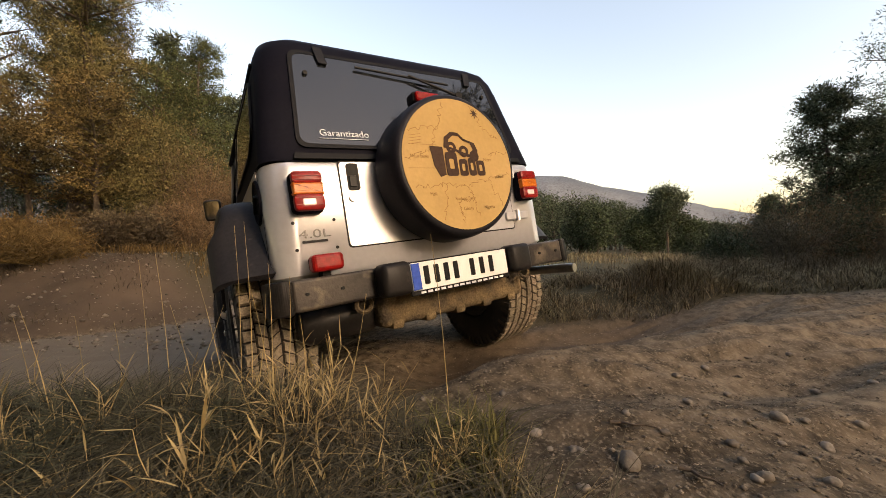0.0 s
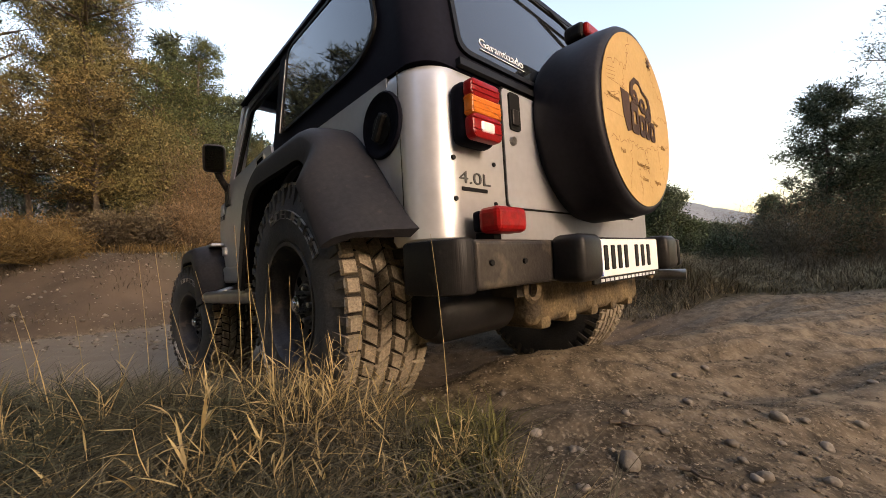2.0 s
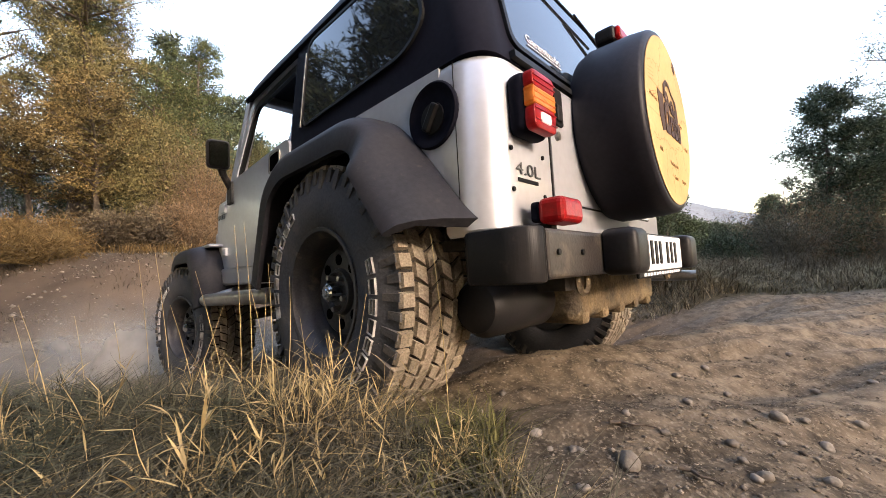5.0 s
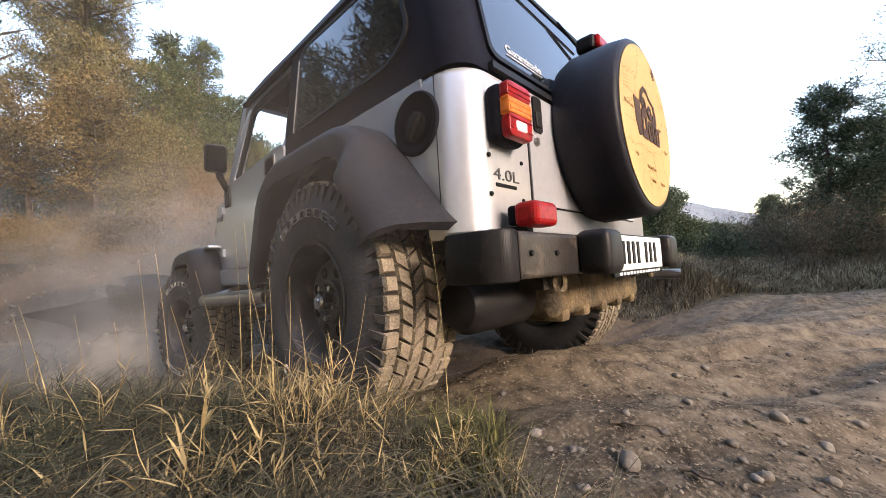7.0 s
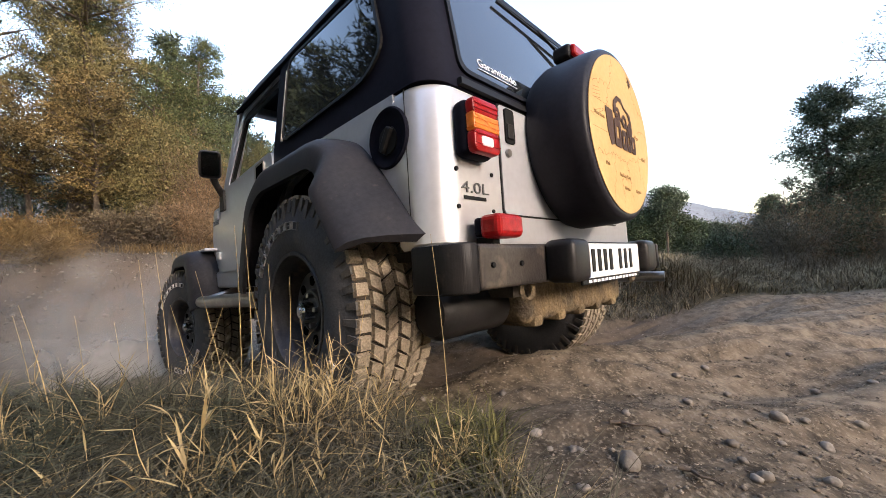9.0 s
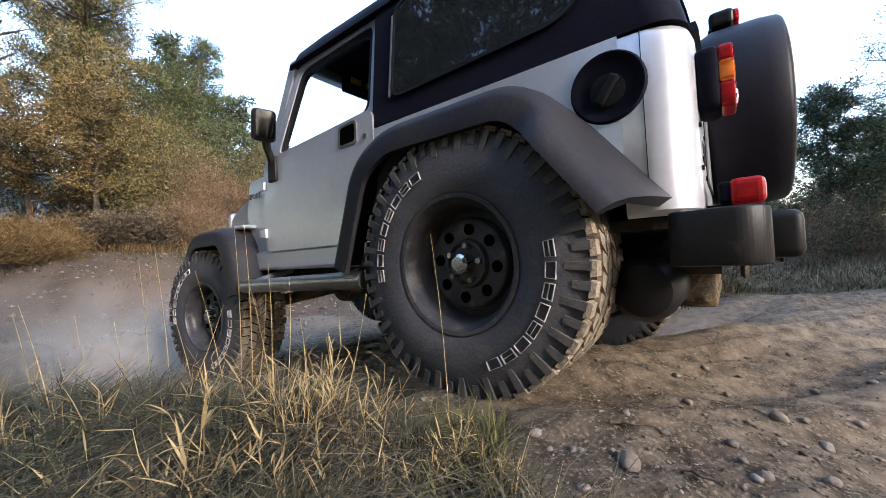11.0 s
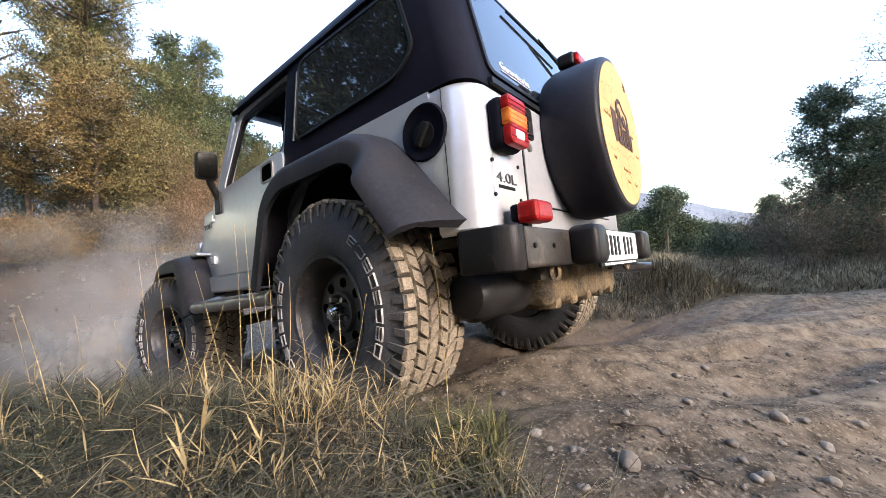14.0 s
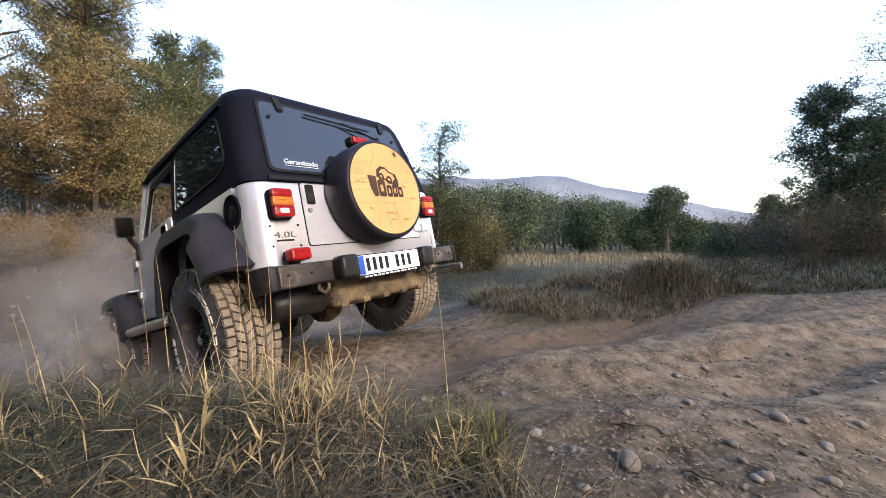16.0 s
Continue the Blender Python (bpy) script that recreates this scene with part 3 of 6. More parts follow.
V = scatter(3200, 0.4, 7.5, 2.8, 6.5, lambda x, y: y > 3.0 + 0.12 * noise.noise((x * 1.5, 0, 2)), 22, 1.2, 0.0)
blades("verge_straw", V, 0.24, 0.002, VERGEDRY, "dry brown stalks in the verge", 2, 0.5, 0.35)
V = scatter(6000, -13, -2.5, 6.8, 11, lambda x, y: noise.noise((x * 0.5, y * 0.7, 5)) > 0.0, 23, 0.8, 0.0)
B = scatter(3000, -9, -3, 5.2, 8.5, lambda x, y: y > bank_foot(x) + 0.15, 123, 1.1, 0.1)
blades("bank_litter", B, 0.09, 0.004, VERGEDRY, "sparse brown tufts on the earth bank", 13, 0.8, 0.8)
R = scatter(9000, 3.9, 8.2, 4.9, 7.4, lambda x, y: y > 4.6 + 0.1 * x, 131, 0.9, -0.2)
blades("reed_grass", R, 0.42, 0.0035, VERGEDRY, "tall brown grass below the dark shrubs", 14, 0.5, 0.35)
R = scatter(6000, 3.9, 8.2, 4.7, 7.4, lambda x, y: y > 4.4 + 0.1 * x, 132, 0.9, -0.1)
blades("reed_grass", R, 0.32, 0.0035, VERGEGRASS, "tall green grass below the dark shrubs", 15, 0.6, 0.4)
blades("bank_grass", V, 0.24, 0.005, GOLDGRASS, "golden dry grass on the bank", 3, 0.5, 0.3)
V = scatter(5000, -4, 12, 6.5, 16, lambda x, y: x > -0.4 * y + 1, 24, 0.7, -0.2)
blades("field_grass", V, 0.16, 0.006, VERGEGRASS, "low grass of the field", 4)
V = scatter(5000, -4, 20, 17, 32, lambda x, y: True, 25, 0.3, -0.1)
blades("field_edge_grass", V, 0.4, 0.015, VERGEGRASS, "tall grass along the far edge of the field", 5)


def on_hump(x, y):
    return x < 0.12 - 0.85 * (y - 0.6) + 0.06 * noise.noise((x * 5, y * 5, 1)) and y < 1.22 + 0.08 * noise.noise((x * 4, 0, 3))


V = scatter(26000, -1.9, 0.2, 0.30, 1.3, on_hump, 26, 4.0, -0.3)
blades("hump_grass", V, 0.09, 0.0015, GREYGRASS, "grey-green matted grass on the hump", 6, 1.1, 1.3)
V = scatter(1500, -1.9, 0.16, 0.30, 1.25, on_hump, 27, 5.0, 0.0)
blades("dry_grass", V, 0.095, 0.0013, STRAW, "dry straw-coloured grass on the hump", 7, 1.0, 1.1)
V = scatter(1100, -0.06, 0.15, 0.56, 0.84, lambda x, y: True, 28, 9.0, 0.0)
blades("green_tuft", V, 0.085, 0.0016, GREENGRASS, "short green tuft at the edge of the track", 8, 0.7, 0.6)


def tuft(x, y, n, h, w, seed, spread=0.022, lay=1.1):
    """A tussock of stiff, broad straw blades."""
    rng = random.Random(seed)
    v, f = [], []
    for k in range(n):
        az = rng.uniform(0, 2 * math.pi)
        H = h * rng.uniform(0.45, 1.1)
        out = lay * rng.uniform(0.1, 1.0)
        d = Vector((math.cos(az), math.sin(az), 0))
        s = Vector((-d.y, d.x, 0)) * w * rng.uniform(0.6, 1.2)
        p = Vector((rng.gauss(0, spread), rng.gauss(0, spread), -0.01))
        b = len(v)
        fold = Vector((0, 0, -0.25 * w))
        sag = rng.uniform(0.15, 0.5)
        for j in range(7):
            t = j / 6
            q = p + d * (out * H * (0.3 * t + 0.7 * t ** 1.7)) + Vector((0, 0, H * (t - sag * out * t * t)))
            ww = min(1.0, 0.6 + t) * (1 - t ** 2.2) + 0.05
            v += [q - s * ww, q + fold, q + s * ww]
        for j in range(6):
            a = b + j * 3
            f += [(a, a + 1, a + 4, a + 3), (a + 1, a + 2, a + 5, a + 4)]
    me = mesh_of("straw_tussock", [tuple(q) for q in v], f, STRAW)
    ob = new("straw_tussock", me)
    ob.location = (x, y, height(x, y))
    return tagged(ob, "dry straw-coloured grass tussock on the hump", "grass", kind="stuff")


for i, (x, y, n, h, w) in enumerate(((-0.41, 0.60, 13, 0.15, 0.0048), (-0.30, 0.74, 30, 0.20, 0.0028), (-0.31, 0.86, 26, 0.20, 0.0025), (-0.20, 0.88, 24, 0.15, 0.0024), (-0.36, 0.97, 22, 0.18, 0.0022), (-0.03, 0.72, 26, 0.10, 0.0018), (-0.76, 0.64, 12, 0.16, 0.0025),
                                     (-0.62, 0.92, 8, 0.13, 0.0016), (-0.90, 0.86, 9, 0.14, 0.0016), (-0.13, 0.72, 16, 0.10, 0.002), (-0.52, 0.78, 18, 0.13, 0.002), (0.07, 0.66, 20, 0.08, 0.0016), (-1.15, 1.02, 10, 0.15, 0.0018), (-0.24, 0.60, 14, 0.09, 0.002))):
    tuft(x, y, int(n * 1.0), h * 0.85, w * 0.58, 700 + i)


tuft(-0.44, 0.56, 15, 0.115, 0.0042, 731, 0.012, 2.2)
tuft(-0.37, 0.53, 9, 0.07, 0.003, 732, 0.012, 2.0)


def straw_plant(x, y, stems, h, w, seed, lean=0.4):
    """Jointed dry stems with short stiff leaves forking off at every joint."""
    rng = random.Random(seed)
    v, f = [], []
    for k in range(stems):
        az = rng.uniform(0, 2 * math.pi)
        d = Vector((math.cos(az) * lean * rng.uniform(0.1, 1), math.sin(az) * lean * rng.uniform(0.1, 1), 1)).normalized()
        p = Vector((rng.gauss(0, 0.018), rng.gauss(0, 0.018), -0.01))
        H = h * rng.uniform(0.5, 1.1)
        joints = 4
        for j in range(joints):
            q = p + d * H / joints
            limb(v, f, p, q, 0.0012 * (1 - 0.15 * j), 0.0012 * (1 - 0.15 * (j + 1)), 4)
            d = (d + Vector((rng.gauss(0, 0.16), rng.gauss(0, 0.16), 0.02))).normalized()
            p = q
            for n in range(2 if j else 1):
                a = rng.uniform(0, 2 * math.pi)
                e = (d * rng.uniform(0.35, 1.0) + Vector((math.cos(a), math.sin(a), 0)) * rng.uniform(0.5, 1.0)).normalized()
                s = e.cross(Vector((0, 0, 1)))
                s = (s.normalized() if s.length > 0.05 else Vector((1, 0, 0))) * w * rng.uniform(0.6, 1.2)
                L = H * rng.uniform(0.22, 0.5)
                b = len(v)
                sag = rng.uniform(-0.1, 0.35)
                for t, ww in ((0, 0.6), (0.3, 1.0), (0.65, 0.75), (1.0, 0.05)):
                    c = p + e * L * t - Vector((0, 0, sag * L * t * t))
                    v += [tuple(c - s * ww), tuple(c - Vector((0, 0, 0.4 * w * ww))), tuple(c + s * ww)]
                for m in range(3):
                    o = b + m * 3
                    f += [(o, o + 1, o + 4, o + 3), (o + 1, o + 2, o + 5, o + 4)]
    ob = new("straw_plant", mesh_of("straw_plant", v, f, STRAW))
    ob.location = (x, y, height(x, y))
    return tagged(ob, "dry straw plant with forked stiff leaves on the hump", "grass", kind="stuff")


for i, (x, y, n, h, w) in enumerate(((-0.30, 0.70, 9, 0.18, 0.0021), (-0.24, 0.78, 9, 0.19, 0.0021), (-0.36, 0.80, 8, 0.17, 0.002), (-0.28, 0.88, 9, 0.20, 0.002), (-0.19, 0.88, 9, 0.17, 0.002), (-0.34, 0.97, 8, 0.18, 0.0018), (-0.15, 0.74, 7, 0.14, 0.002), (-0.09, 0.84, 6, 0.14, 0.0018),
                                     (-0.55, 0.80, 6, 0.15, 0.0018), (-0.70, 0.74, 5, 0.15, 0.002), (-0.95, 0.90, 5, 0.15, 0.0018), (-0.62, 0.97, 5, 0.14, 0.0017), (-0.40, 0.58, 12, 0.17, 0.0036), (-0.27, 0.60, 5, 0.11, 0.0024), (-0.05, 0.63, 13, 0.11, 0.0018), (0.06, 0.70, 14, 0.11, 0.0016), (0.0, 0.66, 12, 0.12, 0.0017), (0.10, 0.66, 10, 0.09, 0.0015), (-0.12, 0.62, 10, 0.11, 0.0019),
                                     (-0.20, 0.64, 6, 0.11, 0.0022), (-0.48, 0.66, 5, 0.11, 0.002), (-0.80, 0.66, 5, 0.13, 0.002), (-0.43, 0.90, 6, 0.15, 0.0018), (0.10, 0.62, 6, 0.08, 0.0016), (-1.15, 1.0, 6, 0.16, 0.0018), (-0.58, 0.60, 4, 0.10, 0.0022))):
    straw_plant(x, y, max(3, int(n * 0.9)), h, w * 0.72, 760 + i, 1.2 if w > 0.003 else 0.45)


def stalk(px, py, qx, qy, d, d2=None, r=0.0014):
    """A single tall straw; its foot and tip are given as slopes to the side and upwards at their distances."""
    d2 = d2 or d
    p = Vector(((px - 784) / 660 * d, d, 0))
    p.z = min(0.65 - (py - 430) / 660 * d, height(p.x, p.y) + 0.02)
    q = Vector(((qx - 784) / 660 * d2, d2, 0.65 - (qy - 430) / 660 * d2))
    v, f = [], []
    mid = (p + q) / 2 + Vector((0.012, 0, 0))
    pts = [p * (1 - t) ** 2 + mid * 2 * t * (1 - t) + q * t * t for t in (0, 0.25, 0.5, 0.75, 1)]
    for k in range(4):
        limb(v, f, pts[k], pts[k + 1], r * (1 - 0.17 * k), r * (1 - 0.17 * (k + 1)), 5)
    ob = new("straw_stalk", mesh_of("straw_stalk", v, f, STRAW))
    return tagged(ob, "single tall dry straw standing in the grass", "grass", group="tall straws")


for a in ((797, 760, 762, 415, 0.80), (600, 700, 648, 520, 0.85), (478, 660, 474, 465, 0.9), (445, 670, 432, 392, 0.95), (425, 680, 415, 400, 1.0), (85, 720, 30, 540, 0.85), (300, 640, 275, 450, 1.0), (540, 650, 530, 560, 0.95), (320, 650, 395, 540, 0.95),
          (480, 650, 440, 500, 0.92), (215, 660, 200, 570, 1.0), (60, 650, 20, 560, 1.0), (505, 650, 512, 490, 0.95), (400, 660, 345, 480, 1.0), (265, 580, 245, 460, 1.1), (700, 800, 640, 740, 0.72), (450, 660, 470, 520, 0.9), (345, 660, 300, 540, 1.0), (800, 800, 845, 700, 0.75), (150, 660, 130, 560, 1.05)):
    stalk(*a)


# stones
def stone(x, y, s, seed, flat=0.6):
    rng = random.Random(seed)
    bm = bmesh.new()
    bmesh.ops.create_icosphere(bm, subdivisions=2, radius=1)
    o = Vector((rng.uniform(0, 50), rng.uniform(0, 50), 0))
    for v in bm.verts:
        n = v.co.normalized()
        v.co = n * (1 + 0.32 * noise.noise(n * 1.3 + o) + 0.12 * noise.noise(n * 3.1 + o))
        v.co = Vector((v.co.x * s, v.co.y * s * 0.8, v.co.z * s * flat))
    me = bpy.data.meshes.new("stone")
    bm.to_mesh(me)
    bm.free()
    for p in me.polygons:
        p.use_smooth = True
    me.materials.append(STONE)
    ob = new("stone", me)
    ob.matrix_basis = pose(x, y, height(x, y) + s * flat * 0.25, rng.uniform(-15, 15), rng.uniform(-15, 15), rng.uniform(0, 360))
    return tagged(ob, "grey-brown stone lying on the dirt track", "stone", group="stones on the track")


for i, (px, py, w) in enumerate(((1115, 826, 52), (1382, 743, 32), (1035, 870, 24), (1018, 802, 22), (1030, 803, 20), (950, 772, 28), (1300, 790, 24), (1200, 668, 16), (1360, 850, 30), (1345, 855, 24), (1220, 718, 20), (1060, 640, 12), (975, 800, 16), (1470, 800, 24), (1290, 700, 16),
                                 (1450, 690, 18), (1530, 760, 24), (1180, 770, 20), (1110, 735, 18), (890, 700, 16), (1250, 660, 16), (1400, 640, 14), (750, 706, 16), (1320, 820, 18), (900, 850, 20), (1390, 790, 14), (1480, 860, 30), (980, 660, 10), (1150, 655, 10), (850, 730, 12), (1550, 680, 18), (1430, 760, 16))):
    sl = (py - 430) / 660
    d = 0.45 / sl
    for _ in range(6):
        d = (0.65 - height((px - 784) / 660 * d, d)) / sl
    stone((px - 784) / 660 * d, d, w / 660 * d / 2, 900 + i)


def build_pebbles():
    rng = np.random.default_rng(5)
    v, f = [], []
    base = np.array([(1, 0, 0), (-1, 0, 0), (0, 1, 0), (0, -1, 0), (0, 0, 1), (0, 0, -1)], float)
    ff = [(0, 2, 4), (2, 1, 4), (1, 3, 4), (3, 0, 4), (2, 0, 5), (1, 2, 5), (3, 1, 5), (0, 3, 5)]
    n = 0
    while n < 30000:
        y = 0.42 + 3.0 * rng.uniform() ** 1.7
        x = rng.uniform(-0.9, 1.35) * max(y, 0.8)
        if on_hump(x, y) or x > 4.5:
            continue
        if noise.noise((x * 2.2, y * 2.2, 4)) < rng.uniform(-0.5, 0.25):
            continue
        s = min(0.012, 0.0007 + rng.exponential(0.00095)) * (1 + 0.35 * y)
        a = rng.uniform(0, 6.28)
        p = base * (1 + rng.normal(0, 0.2, (6, 1))) * np.array([s, s * 0.8, s * 0.55])
        q = np.stack([p[:, 0] * math.cos(a) - p[:, 1] * math.sin(a), p[:, 0] * math.sin(a) + p[:, 1] * math.cos(a), p[:, 2]], 1)
        q += (x, y, height(x, y) + s * 0.2)
        f += [tuple(i + len(v) for i in t) for t in ff]
        v += [tuple(r) for r in q]
        n += 1
    tagged(new("gravel", mesh_of("gravel", v, f, PEBBLE)), "loose gravel strewn over the dirt track", "gravel", kind="stuff")


build_pebbles()


def build_rubble():
    """Crumbs of stone on the bank and the beaten track below it."""
    rng = np.random.default_rng(9)
    base = np.array([(1, 0, 0), (-1, 0, 0), (0, 1, 0), (0, -1, 0), (0, 0, 1), (0, 0, -1)], float)
    ff = [(0, 2, 4), (2, 1, 4), (1, 3, 4), (3, 0, 4), (2, 0, 5), (1, 2, 5), (3, 1, 5), (0, 3, 5)]
    v, f = [], []
    for k in range(2600):
        x, y = rng.uniform(-9.5, -2.0), rng.uniform(4.6, 8.4)
        s = 0.008 + min(0.05, rng.exponential(0.011))
        p = base * (1 + rng.normal(0, 0.25, (6, 1))) * np.array([s, s, s * 0.7]) + (x, y, height(x, y) + s * 0.2)
        f += [tuple(i + len(v) for i in t) for t in ff]
        v += [tuple(r) for r in p]
    tagged(new("rubble", mesh_of("rubble", v, f, PEBBLE)), "loose stones strewn over the earth bank", "gravel", kind="stuff")


build_rubble()


def dead_twig(x, y, a, L):
    v, f = [], []
    p = Vector((0, 0, 0.004))
    for k in range(4):
        q = p + Vector((L / 4, 0.01 * (-1) ** k, 0.003 * (k % 2)))
        limb(v, f, p, q, 0.004 - 0.0007 * k, 0.0033 - 0.0007 * k, 6)
        p = q
    ob = new("twig", mesh_of("twig", v, f, BARK))
    ob.matrix_basis = pose(x, y, height(x, y) + 0.003, 0, 0, a)
    tagged(ob, "short dead twig on the dirt", "twig")


dead_twig(0.42, 0.66, -60, 0.07)
dead_twig(0.36, 0.80, -25, 0.09)


# dust whirled up by the wheels
def dust_material():
    m = bpy.data.materials.new("airborne_dust")
    m.use_nodes = True
    t = m.node_tree
    N, L = t.nodes, t.links
    N.remove(N["Principled BSDF"])
    dif = N.new("ShaderNodeBsdfDiffuse")
    dif.inputs[0].default_value = (0.47, 0.43, 0.38, 1)
    tl = N.new("ShaderNodeBsdfTranslucent")
    tl.inputs[0].default_value = (0.47, 0.43, 0.38, 1)
    both = N.new("ShaderNodeMixShader")
    L.new(dif.outputs[0], both.inputs[1])
    L.new(tl.outputs[0], both.inputs[2])
    clear = N.new("ShaderNodeBsdfTransparent")
    mix = N.new("ShaderNodeMixShader")
    fade = N.new("ShaderNodeAttribute")
    fade.attribute_name = "puff"
    nz = N.new("ShaderNodeTexNoise")
    nz.inputs["Scale"].default_value = 1.7
    nz.inputs["Detail"].default_value = 5
    L.new(N.new("ShaderNodeTexCoord").outputs["Object"], nz.inputs["Vector"])
    mr = N.new("ShaderNodeMapRange")
    mr.inputs[1].default_value, mr.inputs[2].default_value = 0.32, 0.68
    L.new(nz.outputs[0], mr.inputs[0])
    mul = N.new("ShaderNodeMath")
    mul.operation = 'MULTIPLY'
    L.new(fade.outputs["Fac"], mul.inputs[0])
    L.new(mr.outputs[0], mul.inputs[1])
    L.new(mul.outputs[0], mix.inputs[0])
    L.new(clear.outputs[0], mix.inputs[1])
    L.new(both.outputs[0], mix.inputs[2])
    L.new(mix.outputs[0], N["Material Output"].inputs["Surface"])
    return m


AIR_DUST = dust_material()


def dust_cloud(sx, sy, sz, dense, seed, label, layers=3):
    """A puff: billowing layers that thin out towards their rims."""
    rng = np.random.default_rng(seed)
    verts, faces, dens = [], [], []
    R, S = 12, 40
    for k in range(layers):
        c = rng.normal(0, 0.22, 3) * np.array([sx, sy, sz])
        c[1] += sy * (k / max(1, layers - 1) - 0.5) * 1.4
        tilt = rng.uniform(-0.3, 0.3)
        base = len(verts)
        o = rng.uniform(0, 90)
        for i in range(R + 1):
            for j in range(S):
                a = 2 * math.pi * j / S
                r = i / R
                rim = 1 + 0.25 * noise.noise((math.cos(a) * 1.3, math.sin(a) * 1.3, o))
                x, z = math.cos(a) * r * rim, math.sin(a) * r * rim
                y = 0.5 * (1 - r * r) + 0.35 * noise.noise((x * 1.8, z * 1.8, o)) + tilt * x
                verts.append((c[0] + x * sx, c[1] - y * sy, c[2] + z * sz))
                dens.append(dense * (1 - r * r) ** 2)
        for i in range(R):
            for j in range(S):
                faces.append((base + i * S + j, base + i * S + (j + 1) % S, base + (i + 1) * S + (j + 1) % S, base + (i + 1) * S + j))
    ob = new("dust_cloud", mesh_of("dust_cloud", verts, faces, AIR_DUST))
    at_ = ob.data.attributes.new("puff", 'FLOAT', 'POINT')
    at_.data.foreach_set("value", dens)
    ob.data.polygons.foreach_set("use_smooth", [True] * len(faces))
    return tagged(ob, label, "dust", kind="stuff")


LOW_DUST = dust_cloud(1.75, 0.5, 0.66, 1.0, 1, "brown dust hanging low over the track")
HIGH_DUST = dust_cloud(1.7, 0.6, 1.15, 0.5, 2, "tall veil of brown dust beside the wheels")
BANK_DUST = dust_cloud(2.3, 0.6, 0.95, 0.55, 6, "pale dust drifting before the bank")
WHEEL_DUST = dust_cloud(0.7, 0.3, 0.3, 0.6, 3, "puff of dust thrown up by the rear wheel", 2)
NEAR_DUST = dust_cloud(1.5, 0.12, 0.8, 0.2, 4, "thin dust drifting past close by", 2)

# the car


def part(name, bm, material, parent, label=""):
    me = bpy.data.meshes.new(name)
    bmesh.ops.recalc_face_normals(bm, faces=bm.faces)
    bm.to_mesh(me)
    bm.free()
    for mt in (material if isinstance(material, (list, tuple)) else [material]):
        me.materials.append(mt)
    ob = new(name, me)
    ob.parent = parent
    if label:
        ob["label"] = label
    return ob


def box(x0, x1, y0, y1, z0, z1, bevel=0.0, seg=2):
    b = bmesh.new()
    bmesh.ops.create_cube(b, size=1, matrix=Matrix.Translation(((x0 + x1) / 2, (y0 + y1) / 2, (z0 + z1) / 2)) @ Matrix.Diagonal((x1 - x0, y1 - y0, z1 - z0, 1)))
    if bevel:
        bmesh.ops.bevel(b, geom=b.edges[:], offset=bevel, segments=seg, affect='EDGES', profile=0.5)
    return b


def join(*bms):
    a = bms[0]
    for b in bms[1:]:
        me = bpy.data.meshes.new("tmp")
        b.to_mesh(me)
        b.free()
        a.from_mesh(me)
        bpy.data.meshes.remove(me)
    return a


def moved(bm, m):
    bmesh.ops.transform(bm, matrix=m, verts=bm.verts)
    return bm


def cone(r1, r2, p, q, seg=20):
    """A round bar from p to q."""
    p, q = Vector(p), Vector(q)
    b = bmesh.new()
    d = q - p
    bmesh.ops.create_cone(b, cap_ends=True, segments=seg, radius1=r1, radius2=r2, depth=d.length,
                          matrix=Matrix.Translation((p + q) / 2) @ d.to_track_quat('Z', 'Y').to_matrix().to_4x4())
    return b


def prism(pts, axis, a, b_, bevel=0.0, lean=None):
    """A polygon pushed through from a to b_ along an axis; lean(u, v, w) may move its points."""
    bm = bmesh.new()
    loops = []
    for w in (a, b_):
        row = []
        for u, v in pts:
            p = {'x': (w, u, v), 'y': (u, w, v), 'z': (u, v, w)}[axis]
            row.append(bm.verts.new(lean(*p) if lean else p))
        loops.append(row)
    n = len(pts)
    bm.faces.new(loops[0][::-1])
    bm.faces.new(loops[1])
    for i in range(n):
        bm.faces.new((loops[0][i], loops[0][(i + 1) % n], loops[1][(i + 1) % n], loops[1][i]))
    bmesh.ops.recalc_face_normals(bm, faces=bm.faces)
    if bevel:
        bmesh.ops.bevel(bm, geom=bm.edges[:], offset=bevel, segments=2, affect='EDGES', profile=0.5)
    return bm


def rounded(pts, r, n=5):
    """The polygon pts with its corners rounded."""
    out = []
    k = len(pts)
    for i in range(k):
        p, a, c = Vector(pts[i]), Vector(pts[i - 1]), Vector(pts[(i + 1) % k])
        ra = min(r, (a - p).length * 0.45, (c - p).length * 0.45)
        s, e = p + (a - p).normalized() * ra, p + (c - p).normalized() * ra
        for j in range(n + 1):
            f = j / n
            out.append(tuple(s * (1 - f) ** 2 + p * 2 * f * (1 - f) + e * f * f))
    return out


def lathe(profile, seg=48, close=False):
    """Profile (x, r) turned about the x axis."""
    bm = bmesh.new()
    rings = [[bm.verts.new((x, r * math.cos(2 * math.pi * k / seg), r * math.sin(2 * math.pi * k / seg))) for k in range(seg)] for x, r in profile]
    pairs = list(zip(rings, rings[1:])) + ([(rings[-1], rings[0])] if close else [])
    for a, b in pairs:
        for k in range(seg):
            bm.faces.new((a[k], a[(k + 1) % seg], b[(k + 1) % seg], b[k]))
    if not close:
        for ring in (rings[0], rings[-1]):
            bm.faces.new(ring)
    return bm


